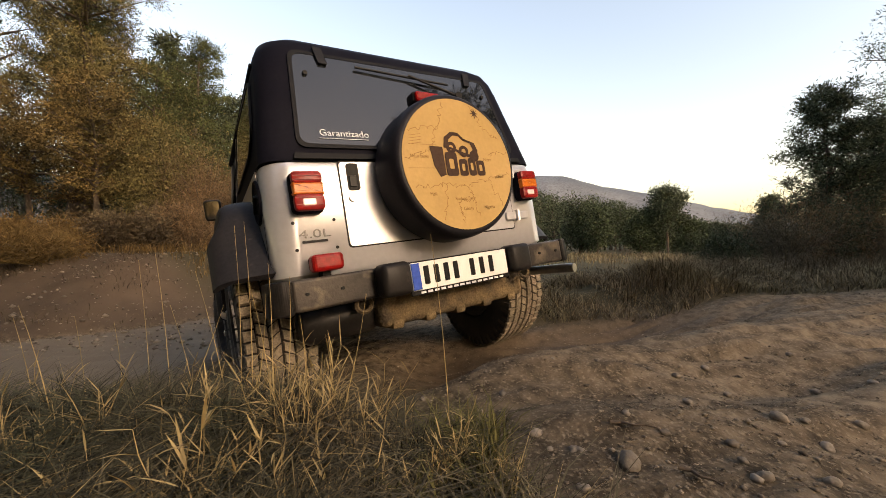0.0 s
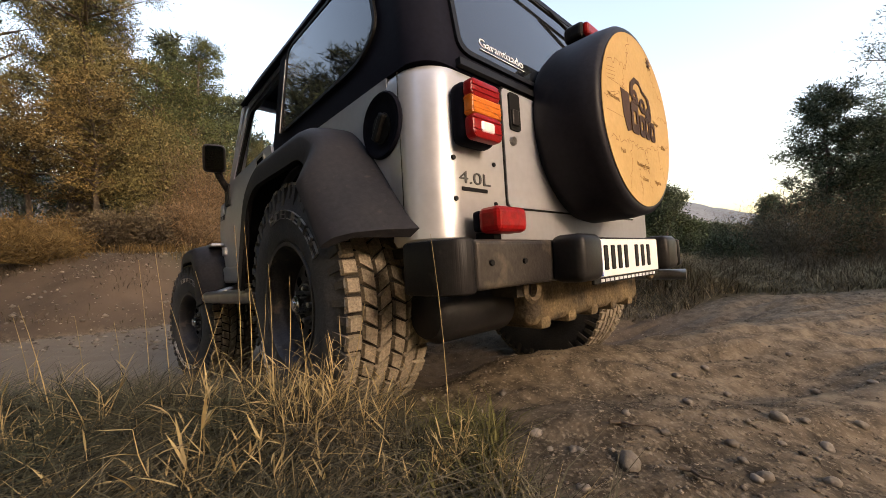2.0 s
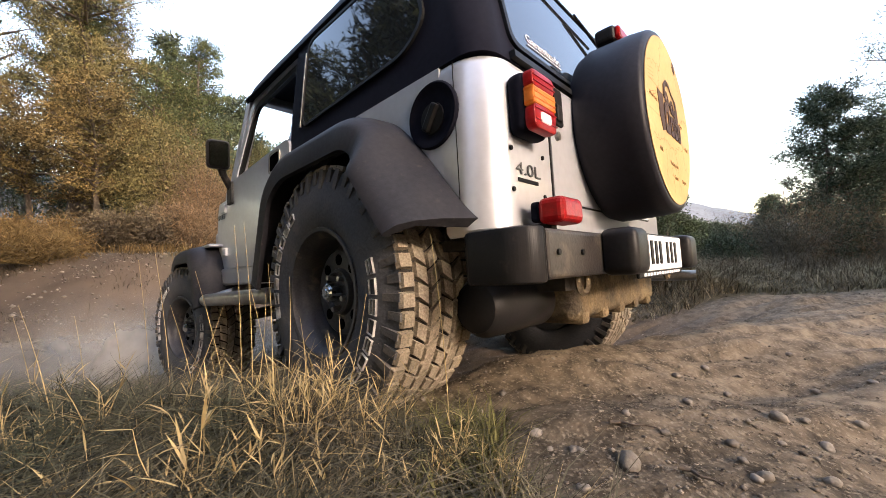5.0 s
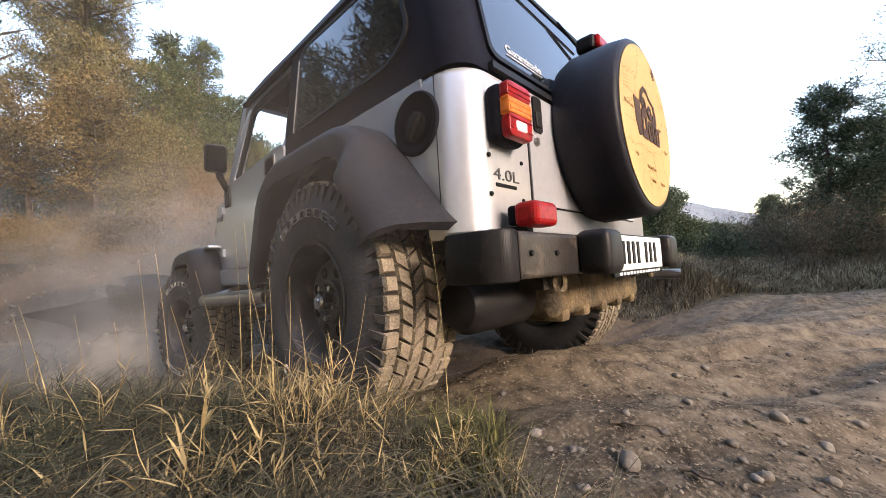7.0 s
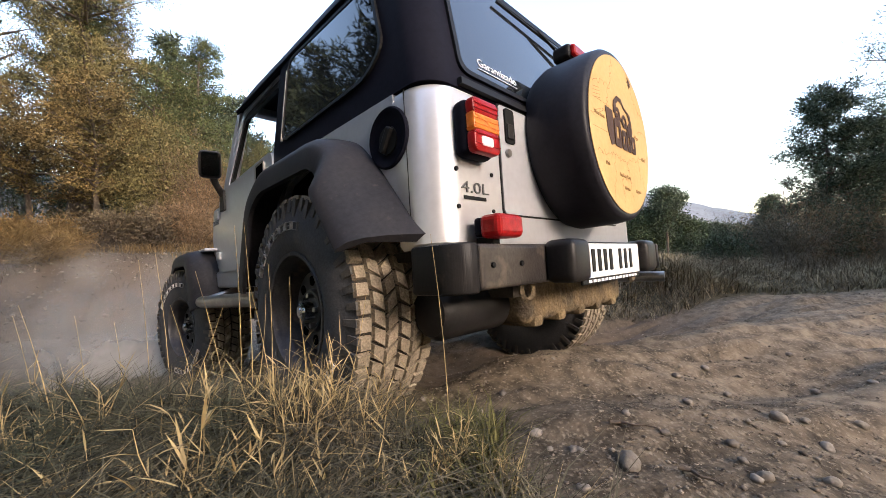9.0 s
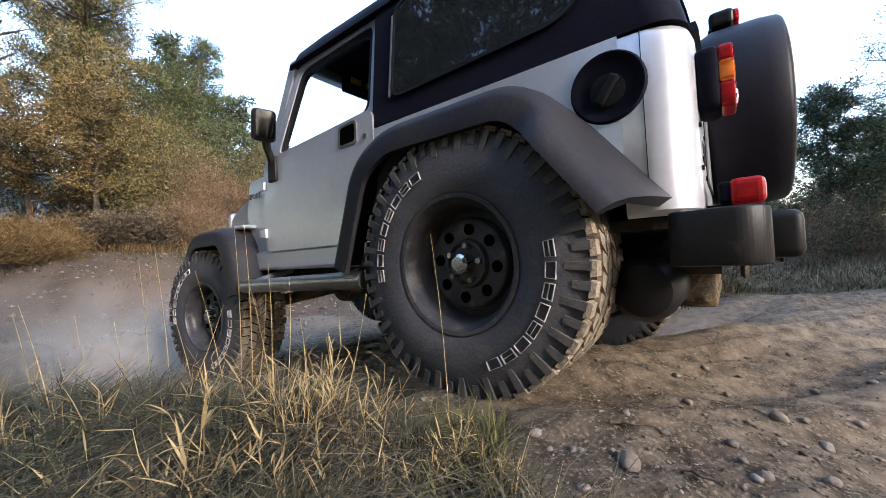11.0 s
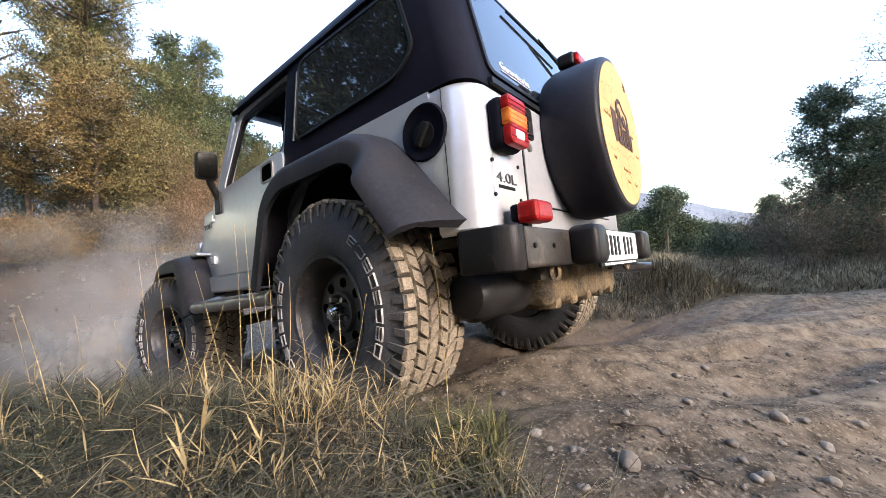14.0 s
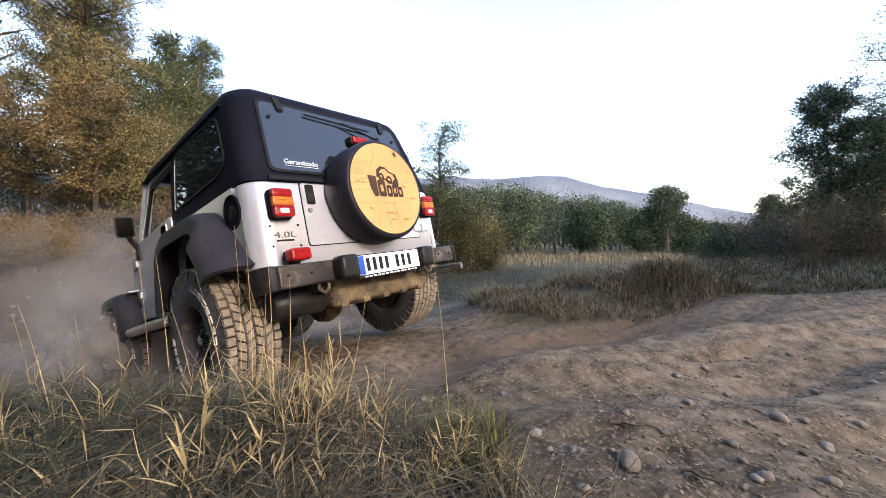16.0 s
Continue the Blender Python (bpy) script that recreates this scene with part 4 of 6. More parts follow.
def ring_plate(outer, inner, to3, thick):
    """A plate with a hole: outer and inner loops with as many points; to3(u, v, d) places them."""
    bm = bmesh.new()
    n = len(outer)
    L = [[bm.verts.new(to3(u, v, d)) for u, v in loop] for d in (0, thick) for loop in (outer, inner)]
    for i in range(n):
        j = (i + 1) % n
        for a, b in ((0, 1), (2, 3), (0, 2), (1, 3)):
            bm.faces.new((L[a][i], L[a][j], L[b][j], L[b][i]))
    return bm


def text_part(name, words, size, m, material, parent, depth=0.001, label=""):
    cu = bpy.data.curves.new(name, 'FONT')
    cu.body, cu.size, cu.extrude, cu.align_x, cu.align_y = words, size, depth, 'CENTER', 'CENTER'
    tmp = new("tmp", cu)
    dg = bpy.context.evaluated_depsgraph_get()
    me = bpy.data.meshes.new_from_object(tmp.evaluated_get(dg))
    bpy.data.objects.remove(tmp)
    bpy.data.curves.remove(cu)
    me.materials.clear()
    me.materials.append(material)
    ob = new(name, me)
    ob.parent = parent
    ob.matrix_basis = m
    if label:
        ob["label"] = label
    return ob


def smooth(ob, angle=35):
    me = ob.data
    bm = bmesh.new()
    bm.from_mesh(me)
    for f in bm.faces:
        f.smooth = True
    for e in bm.edges:
        if len(e.link_faces) == 2 and e.calc_face_angle(0) > radians(angle):
            e.smooth = False
    bm.to_mesh(me)
    bm.free()
    return ob


def build_tread(R):
    """Lugs of a mud tyre, two interlocking rows in the middle and shoulder blocks."""
    bm = bmesh.new()
    n = 50

    def lug(x0, x1, a0, a1, skew, r0, r1):
        v = []
        for r, inset in ((r0, 0.0), (r1, 0.004)):
            for x, a in ((x0 + inset, a0), (x1 - inset, a0 + skew), (x1 - inset, a1 + skew), (x0 + inset, a1)):
                a2 = a + (inset / r if a in (a0,) else -inset / r)
                v.append(bm.verts.new((x, -r * math.sin(a2), r * math.cos(a2))))
        for f in ((4, 5, 6, 7), (0, 1, 5, 4), (1, 2, 6, 5), (2, 3, 7, 6), (3, 0, 4, 7)):
            bm.faces.new([v[i] for i in f])
    for k in range(n):
        a = 2 * math.pi * k / n
        st = 2 * math.pi / n
        long = k % 2
        for s in (-1, 1):
            o = st * 0.5 if s > 0 else 0
            # shoulder
            x0, x1 = s * 0.097, s * (0.144 if long else 0.139)
            lug(min(x0, x1), max(x0, x1), a + o, a + o + st * 0.85, 0, R - 0.02, R - 0.005)
            # shoulder wraps down the side wall
            v = []
            xo = s * (0.145 if long else 0.142)
            d = 0.06 if long else 0.04
            for aa, w in ((a + o + st * 0.06, 0), (a + o + st * 0.5, 0)):
                for (x, r) in ((s * 0.125, R - 0.006), (xo, R - 0.016), (xo + s * 0.004, R - 0.02 - d), (s * 0.125, R - 0.02 - d)):
                    v.append(bm.verts.new((x, -r * math.sin(aa), r * math.cos(aa))))
            for f in ((0, 1, 2, 3), (7, 6, 5, 4), (0, 1, 5, 4), (1, 2, 6, 5), (2, 3, 7, 6)):
                bm.faces.new([v[i] for i in f]).material_index = 1
            # middle
            for xa, xb, ph, sk in ((0.003, 0.046, 0.1, 0.45), (0.050, 0.094, 0.5, -0.45)):
                sk *= st * s
                xa, xb = s * xa, s * xb
                lug(min(xa, xb), max(xa, xb), a + o * 0.6 + st * ph, a + o * 0.6 + st * (ph + 0.86), sk, R - 0.02, R - 0.003)
    return bm


def letters_arc(words, r, start, span, h):
    """Plain raised bars in the rhythm of the tyre's outlined lettering."""
    bm = bmesh.new()
    for i in range(words):
        a0 = start + span * i / words
        a1 = a0 + span / words * 0.74

        def quad(aa, ab, ra, rb):
            v = []
            for x in (-0.149, -0.1595):
                for a, rr in ((aa, ra), (ab, ra), (ab, rb), (aa, rb)):
                    v.append(bm.verts.new((x, -rr * math.sin(a), rr * math.cos(a))))
            for f in ((4, 5, 6, 7), (0, 1, 5, 4), (1, 2, 6, 5), (2, 3, 7, 6), (3, 0, 4, 7)):
                bm.faces.new([v[j] for j in f])
        w = 0.0013
        wa = w / r
        quad(a0, a1, r + h - w, r + h)
        quad(a0, a1, r, r + w)
        quad(a0, a0 + wa, r, r + h)
        quad(a1 - wa, a1, r, r + h)
        if i % 2:
            quad(a0, a1, r + h / 2 - w / 2, r + h / 2 + w / 2)
    return bm


def build_wheel(parent, R=0.418):
    # rim with dish and round holes
    seg = 48
    prof = [(0.135, 0.20), (-0.135, 0.207), (-0.143, 0.216), (-0.148, 0.214), (-0.146, 0.202), (-0.125, 0.196), (-0.118, 0.186), (-0.085, 0.182), (-0.05, 0.178), (-0.034, 0.168), (-0.040, 0.148), (-0.066, 0.142),
            (-0.070, 0.136), (-0.068, 0.080), (-0.084, 0.074), (-0.086, 0.066), (-0.072, 0.058), (-0.072, 0.0)]
    bm = bmesh.new()
    rings = [[bm.verts.new((x, -r * math.sin(2 * math.pi * k / seg), r * math.cos(2 * math.pi * k / seg))) for k in range(seg)] for x, r in prof[:-1]]
    for a, b in zip(rings, rings[1:]):
        for k in range(seg):
            bm.faces.new((a[k], a[(k + 1) % seg], b[(k + 1) % seg], b[k]))
    bm.faces.new(rings[-1])
    bm.faces.new(rings[0][::-1])
    rim = smooth(part("wheel", bm, RIM, parent, "black steel wheel with dusty mud tyre"), 50)
    tp = [(-0.135, 0.205), (-0.147, 0.225), (-0.155, 0.27), (-0.152, 0.32), (-0.142, 0.36), (-0.132, R - 0.024), (-0.10, R - 0.017), (0, R - 0.015), (0.10, R - 0.017), (0.132, R - 0.024), (0.142, 0.36), (0.152, 0.32), (0.155, 0.27), (0.147, 0.225), (0.135, 0.205)]
    ty = lathe(tp, 64, close=True)
    # the band under the lugs takes the colour with groove shade painted in
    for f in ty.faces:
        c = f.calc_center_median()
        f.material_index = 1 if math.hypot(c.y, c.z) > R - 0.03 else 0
    smooth(part("tyre", ty, [RUBBER, GROOVE_SHADE], rim, "black mud tyre, dusty"), 60)
    part("tread", build_tread(R), [TREAD, SIDELUG], rim, "dust-coloured tread blocks")
    for turn in (0, math.pi):
        part("lettering", letters_arc(8, 0.293, 0.70 + turn, -1.42, 0.028), WHITE, rim, "white outlined letter shapes")
    part("hub_cap", join(cone(0.034, 0.031, (-0.06, 0, 0), (-0.118, 0, 0), 24), cone(0.031, 0.022, (-0.118, 0, 0), (-0.125, 0, 0), 24), cone(0.014, 0.012, (-0.125, 0, 0), (-0.128, 0, 0), 18)), CHROME, rim, "shiny metal hub cap")
    for k in range(5):
        a = 2 * math.pi * k / 5
        part("wheel_nut", cone(0.011, 0.009, (-0.06, 0.052 * math.sin(a), 0.052 * math.cos(a)), (-0.10, 0.057 * math.sin(a), 0.057 * math.cos(a)), 6), STEEL, rim)
    # black discs on the closed rim paint the dark depth of its round holes
    for k in range(8):
        a = 2 * math.pi * (k + 0.5) / 8
        c = Vector((-0.0, 0.108 * math.sin(a), 0.108 * math.cos(a)))
        part("vent_hole", cone(0.0185, 0.0185, c + Vector((-0.062, 0, 0)), c + Vector((-0.0715, 0, 0)), 16), VOID, rim)
    return rim


def flare_sweep(path, x_body, x_wide, sgn, x_end=None):
    """A fender flare swept along a path of (y, z) round the wheel arch."""
    bm = bmesh.new()
    n = len(path)
    rings = []
    for i, p in enumerate(path):
        a, c = Vector(path[max(0, i - 1)]), Vector(path[min(n - 1, i + 1)])
        d = (c - a).normalized()
        nn = Vector((d.y, -d.x))
        if nn.dot(Vector(p) - Vector((0.0 if path[0][0] < 1.2 else 1.85, -0.1))) < 0:
            nn = -nn
        row = []
        k = sm(0.72, 1.0, i / (n - 1)) if x_end else 0.0
        x_out = x_wide + ((x_end or x_wide) - x_wide) * k
        w, lip = x_out - x_body, 0.07 * (1 - 0.75 * k)
        for x, o in ((x_body, 0.045), (x_body + w * 0.45, 0.042), (x_body + w * 0.75, 0.033), (x_body + w * 0.92, 0.018), (x_out, -0.006), (x_out + 0.002, -lip), (x_out - 0.016, -lip - 0.002), (x_out - 0.02, -0.012), (x_body + w * 0.7, 0.016), (x_body, 0.012)):
            row.append(bm.verts.new((sgn * x, p[0] + nn.x * o + 0.07 * k * (x - x_body) / w, p[1] + nn.y * o)))
        rings.append(row)
    for a, b in zip(rings, rings[1:]):
        for k in range(10):
            bm.faces.new((a[k], a[(k + 1) % 10], b[(k + 1) % 10], b[k]))
    bm.faces.new(rings[0])
    bm.faces.new(rings[-1][::-1])
    return bm


def curve_path(pts, n=6):
    """Rounded path through straight runs."""
    out = [pts[0]]
    for i in range(1, len(pts) - 1):
        p, a, c = Vector(pts[i]), Vector(pts[i - 1]), Vector(pts[i + 1])
        r = min(0.12, (a - p).length * 0.45, (c - p).length * 0.45)
        s, e = p + (a - p).normalized() * r, p + (c - p).normalized() * r
        for j in range(n + 1):
            f = j / n
            out.append(tuple(s * (1 - f) ** 2 + p * 2 * f * (1 - f) + e * f * f))
    out.append(pts[-1])
    return out


def build_car():
    car = new("off_road_car")
    tagged(car, "dusty silver two-door off-road car with black hard top", "car")
    W = 0.745
    # rear of the tub: back panel with round corners
    prof = []
    R = 0.105
    for k in range(9):
        a = math.pi / 2 * k / 8
        prof.append((-W + R - R * math.cos(a), -0.62 + R - R * math.sin(a)))
    outer = [(-W, -0.46)] + prof
    outer = outer + [(-x, y) for x, y in reversed(outer)]
    bm = bmesh.new()
    rings = []
    for z, ins in ((0.19, 0.012), (0.205, 0.0), (0.63, 0.0), (0.655, 0.008), (0.665, 0.025)):
        rings.append([bm.verts.new((x - math.copysign(ins, x), y + (ins if y < -0.47 else 0), z)) for x, y in outer])
    for a, b in zip(rings, rings[1:]):
        for i in range(len(outer) - 1):
            bm.faces.new((a[i], a[i + 1], b[i + 1], b[i]))
    body = smooth(part("rear_panel", bm, SILVER, car, "silver painted rear panel with rounded corners"), 40)
    # sides
    side = [(-0.462, 0.66), (0.45, 0.655), (0.45, 0.16), (0.44, 0.16), (0.41, 0.42), (0.30, 0.54), (0.15, 0.57), (-0.15, 0.57), (-0.28, 0.53), (-0.40, 0.40), (-0.462, 0.31)]
    for s in (-1, 1):
        part("side_panel", prism(side, 'x', s * W, s * (W - 0.03)), SILVER, car)
        part("corner_seam", box(s * W - 0.0015, s * W + 0.0015, -0.5145, -0.5125, 0.215, 0.655), INK, car)
        # wheel housing
        for x0, x1, y0, y1, z0, z1 in ((0.45, 0.47, -0.5, 0.5, -0.02, 0.584), (0.46, 0.73, -0.46, 0.44, 0.585, 0.6), (0.472, 0.73, 0.441, 0.46, 0.1, 0.584), (0.472, 0.70, -0.58, -0.57, 0.19, 0.6)):
            part("wheel_housing", box(min(s * x0, s * x1), max(s * x0, s * x1), y0, y1, z0, z1), DARK, car)
        path = curve_path([(0.565, 0.10), (0.43, 0.47), (0.28, 0.555), (-0.22, 0.555), (-0.34, 0.44), (-0.525, 0.205)])
        smooth(part("rear_flare", flare_sweep(path, W - 0.01, 0.885, s, 0.945), FLARE, car, "scuffed black plastic wheel arch flare"), 50)
        # door
        low = rounded([(0.458, 0.742), (1.30, 0.70), (1.345, 0.62), (1.345, 0.20), (0.62, 0.20), (0.458, 0.42)], 0.05)
        door = part("door", prism(low, 'x', s * (W + 0.003), s * (W - 0.04)), SILVER, car, "silver door with open window")
        frame_out = rounded([(0.462, 0.735), (1.30, 0.695), (1.10, 1.175), (0.475, 1.19)], 0.06)
        frame_in = rounded([(0.50, 0.75), (1.225, 0.715), (1.065, 1.135), (0.512, 1.15)], 0.05)
        part("window_frame", ring_plate(frame_out, frame_in, lambda u, v, d, s=s: (s * (W - 0.005 - 0.14 * max(0, v - 0.62) - d), u, v), 0.03), SILVER, door)
        part("window_seal", ring_plate(rounded([(0.498, 0.748), (1.228, 0.713), (1.068, 1.138), (0.510, 1.153)], 0.05), rounded([(0.525, 0.758), (1.19, 0.726), (1.04, 1.10), (0.534, 1.115)], 0.05),
                                       lambda u, v, d, s=s: (s * (W - 0.012 - 0.14 * max(0, v - 0.62) - d), u, v), 0.02), INK, door)
        part("handle_rim", ring_plate(rounded([(0.555, 0.71), (0.675, 0.705), (0.685, 0.61), (0.555, 0.61)], 0.02), rounded([(0.567, 0.70), (0.665, 0.696), (0.672, 0.62), (0.567, 0.621)], 0.018),
                                      lambda u, v, d, s=s: (s * (W + 0.003 + d), u, v + 0.01), 0.005), STEEL, door)
        hd = part("door_handle", prism(rounded([(0.567, 0.71), (0.665, 0.706), (0.672, 0.63), (0.567, 0.631)], 0.018), 'x', s * (W + 0.004), s * (W + 0.006)), VOID, door)
        part("door_lock", cone(0.013, 0.012, (s * W, 0.505, 0.635), (s * (W + 0.008), 0.505, 0.635), 16), STEEL, door)
        for hz in (0.30, 0.56):
            part("door_hinge", box(s * (W + 0.008) - 0.01, s * (W + 0.008) + 0.01, 1.325, 1.39, hz - 0.025, hz + 0.025, 0.006), SILVER, door)
        # cowl, fender and front flare
        cow = rounded([(1.352, 0.63), (1.56, 0.62), (1.60, 0.42), (1.50, 0.10), (1.352, 0.14)], 0.03)
        part("cowl_side", prism(cow, 'x', s * (W - 0.02), s * (W - 0.09)), SILVER, car)
        fp = curve_path([(1.46, -0.02), (1.53, 0.24), (1.63, 0.33), (2.02, 0.33), (2.17, 0.17)])
        smooth(part("front_flare", flare_sweep(fp, 0.55, 0.885, s), FLARE, car, "black plastic front wheel arch flare"), 50)
        part("fender", box(min(s * 0.50, s * 0.80), max(s * 0.50, s * 0.80), 1.50, 2.12, 0.345, 0.365, 0.008), SILVER, car)
        part("inner_fender", box(s * 0.48 - 0.02, s * 0.48 + 0.02, 1.5, 2.2, 0.0, 0.42), DARK, car)
        # side step
        stp = join(cone(0.035, 0.035, (s * 0.84, 0.44, 0.05), (s * 0.84, 1.42, 0.02), 16), cone(0.02, 0.02, (s * 0.84, 0.6, 0.05), (s * 0.6, 0.6, 0.10), 10), cone(0.02, 0.02, (s * 0.84, 1.35, 0.03), (s * 0.6, 1.35, 0.10), 10))
        smooth(part("side_step", stp, STEEL, car, "dull metal tubular side step"), 40)
        part("sill", box(min(s * 0.60, s * 0.74), max(s * 0.60, s * 0.74), 0.45, 1.62, 0.10, 0.205, 0.015), SILVER, car)
        # mirror
        mir = part("mirror", moved(box(-0.058, 0.058, -0.03, 0.03, -0.08, 0.08, 0.024, 4), pose(s * 0.835, 1.16, 0.83, 8, 0, s * 10)), PLASTIC, car, "black plastic door mirror")
        part("mirror_glass", moved(prism(rounded([(-0.046, -0.068), (0.046, -0.068), (0.046, 0.068), (-0.046, 0.068)], 0.02), 'y', -0.033, -0.029), pose(s * 0.835, 1.16, 0.83, 8, 0, s * 10)), MIRROR, mir)
        part("mirror_arm", join(cone(0.022, 0.018, (s * 0.75, 1.24, 0.67), (s * 0.80, 1.20, 0.73), 12), cone(0.02, 0.02, (s * 0.80, 1.20, 0.73), (s * 0.825, 1.17, 0.78), 12), box(s * 0.75 - 0.012, s * 0.75 + 0.012, 1.20, 1.28, 0.57, 0.70, 0.006)), PLASTIC, mir)
        # windscreen pillars
        part("windscreen_pillar", prism(rounded([(1.33, 0.63), (1.40, 0.63), (1.17, 1.22), (1.105, 1.22)], 0.01), 'x', s * 0.725, s * 0.665, lean=lambda x, y, z, s=s: (x - s * 0.10 * max(0, z - 0.63), y, z)), SILVER, car)
    text_part("lettering", "SPORT", 0.045, pose(-W + 0.017, 1.50, 0.53, 90, 0, -90), BADGE, car)
    text_part("lettering", "4.0L", 0.055, pose(-0.582, -0.6225, 0.362, 90, 0, 0) @ Matrix.Diagonal((1.35, 0.85, 1, 1)), BADGE, car, label="engine size letters")
    part("badge_bar", box(-0.635, -0.535, -0.6235, -0.6205, 0.328, 0.338), INK, car)
    # floor, cowl and hood
    part("floor_pan", box(-0.70, 0.70, -0.58, 1.60, 0.16, 0.19), UNDER, car)
    part("cowl", box(-0.70, 0.70, 1.34, 1.62, 0.60, 0.64, 0.02), SILVER, car)
    bm = bmesh.new()
    rr = []
    for y, hw, zt in ((1.50, 0.68, 0.625), (1.72, 0.65, 0.61), (1.96, 0.60, 0.58), (2.16, 0.56, 0.545), (2.22, 0.55, 0.52)):
        sec = [(-hw, 0.40), (-hw, zt - 0.05), (-hw + 0.05, zt - 0.01), (-hw * 0.45, zt + 0.02), (hw * 0.45, zt + 0.02), (hw - 0.05, zt - 0.01), (hw, zt - 0.05), (hw, 0.40)]
        rr.append([bm.verts.new((x, y, z)) for x, z in sec])
    for a, b in zip(rr, rr[1:]):
        for i in range(7):
            bm.faces.new((a[i], a[i + 1], b[i + 1], b[i]))
    bm.faces.new(rr[0][::-1])
    bm.faces.new(rr[-1])
    smooth(part("hood", bm, SILVER, car), 30)
    part("grille", box(-0.56, 0.56, 2.22, 2.26, 0.12, 0.53, 0.03), SILVER, car)
    part("front_bumper", box(-0.72, 0.72, 2.34, 2.44, 0.06, 0.19, 0.02), PLASTIC, car)
    # windscreen header, glass, interior
    part("windscreen_header", box(-0.66, 0.66, 1.095, 1.165, 1.175, 1.235, 0.015), SILVER, car)
    ws = prism([(-0.66, 0.66), (0.66, 0.66), (0.61, 1.18), (-0.61, 1.18)], 'y', 0, 0.005, lean=lambda x, y, z: (x, y + 1.365 - 0.42 * (z - 0.65), z))
    glass = part("windscreen", ws, mat("clear_glass", (0.9, 0.95, 0.95), 0.0, trans=1.0, fine=0.0), car)
    glass.visible_shadow = False
    part("dashboard", box(-0.66, 0.66, 1.22, 1.40, 0.38, 0.60, 0.03), CLOTH, car)
    for sx in (-0.36, 0.36):
        part("seat", join(moved(box(-0.24, 0.24, -0.06, 0.06, 0.0, 0.50, 0.05, 3), pose(sx, 0.62, 0.30, 12, 0, 0)), box(sx - 0.24, sx + 0.24, 0.62, 1.05, 0.22, 0.34, 0.04, 3)), CLOTH, car, "dark cloth front seat")
    smooth(part("steering_wheel", moved(lathe([(0.012, 0.17), (0.0, 0.182), (-0.012, 0.17), (0, 0.158)], 32, True), pose(-0.36, 1.12, 0.62, 25, 0, 90)), INK, car), 60)
    visor = part("sun_visor", box(-0.43, -0.13, 1.03, 1.05, 1.10, 1.215, 0.008), CLOTH, car, "dark sun visor with yellow labels")
    for x in (-0.335, -0.225):
        part("warning_label", box(x - 0.038, x + 0.038, 1.0275, 1.0298, 1.165, 1.202), LABEL_YELLOW, visor, "small yellow label")
    # hard top: rear shell
    bm = bmesh.new()
    rr = []
    for z, xh, y0, y1, R in ((0.662, 0.742, -0.612, 0.468, 0.08), (0.70, 0.738, -0.605, 0.468, 0.085), (1.12, 0.688, -0.508, 0.478, 0.10), (1.20, 0.676, -0.488, 0.482, 0.11), (1.252, 0.655, -0.468, 0.49, 0.12), (1.288, 0.61, -0.43, 0.495, 0.12), (1.306, 0.54, -0.36, 0.495, 0.12)):
        row = []
        for k in range(9):
            a = math.pi / 2 * k / 8
            row.append((-xh + R - R * math.cos(a), y0 + R - R * math.sin(a)))
        row = [(-xh, y1)] + row
        row = row + [(-x, y) for x, y in reversed(row)]
        rr.append([bm.verts.new((x, y, z)) for x, y in row])
    n = len(rr[0])
    for a, b in zip(rr, rr[1:]):
        for i in range(n - 1):
            bm.faces.new((a[i], a[i + 1], b[i + 1], b[i]))
        bm.faces.new((a[n - 1], a[0], b[0], b[n - 1]))
    bm.faces.new(rr[-1])
    bm.faces.new(rr[0][::-1])
    top = smooth(part("hardtop", bm, VINYL, car, "matt black hard top"), 45)
    # roof over the front seats
    bm = bmesh.new()
    rr = []
    for y, k in ((0.486, 0.0), (0.9, 0.004), (1.10, -0.004), (1.16, -0.03)):
        sec = [(-0.680, 1.17), (-0.676, 1.20), (-0.655, 1.252 + k), (-0.61, 1.288 + k), (-0.54, 1.306 + k), (0.54, 1.306 + k), (0.61, 1.288 + k), (0.655, 1.252 + k), (0.676, 1.20), (0.680, 1.17), (0.64, 1.17), (0.60, 1.225), (-0.60, 1.225), (-0.64, 1.17)]
        rr.append([bm.verts.new((x, y, z)) for x, z in sec])
    for a, b in zip(rr, rr[1:]):
        for i in range(len(a)):
            j = (i + 1) % len(a)
            bm.faces.new((a[i], a[j], b[j], b[i]))
    bm.faces.new(rr[0][::-1])
    bm.faces.new(rr[-1])
    smooth(part("front_roof", bm, VINYL, car), 45)
    for s in (-1, 1):
        part("drip_rail", join(cone(0.008, 0.008, (s * 0.684, -0.36, 1.178), (s * 0.684, 1.14, 1.178), 8)), VINYL, top)

        def on_side(u, v, d, s=s):
            return (s * (0.744 - 0.118 * (v - 0.662) + d), u, v)
        w_out = rounded([(0.36, 0.745), (0.36, 1.155), (-0.315, 1.135), (-0.41, 0.845), (-0.32, 0.765)], 0.07)
        w_in = rounded([(0.347, 0.758), (0.347, 1.142), (-0.305, 1.122), (-0.395, 0.848), (-0.315, 0.778)], 0.06)
        q = part("side_window", prism(w_in, 'x', 0, 1, lean=lambda x, y, z: on_side(y, z, 0.001 + 0.006 * x)), GLASS, top, "dark tinted side window")
        part("window_seal", ring_plate(w_out, w_in, lambda u, v, d: on_side(u, v, d), 0.010), INK, q)
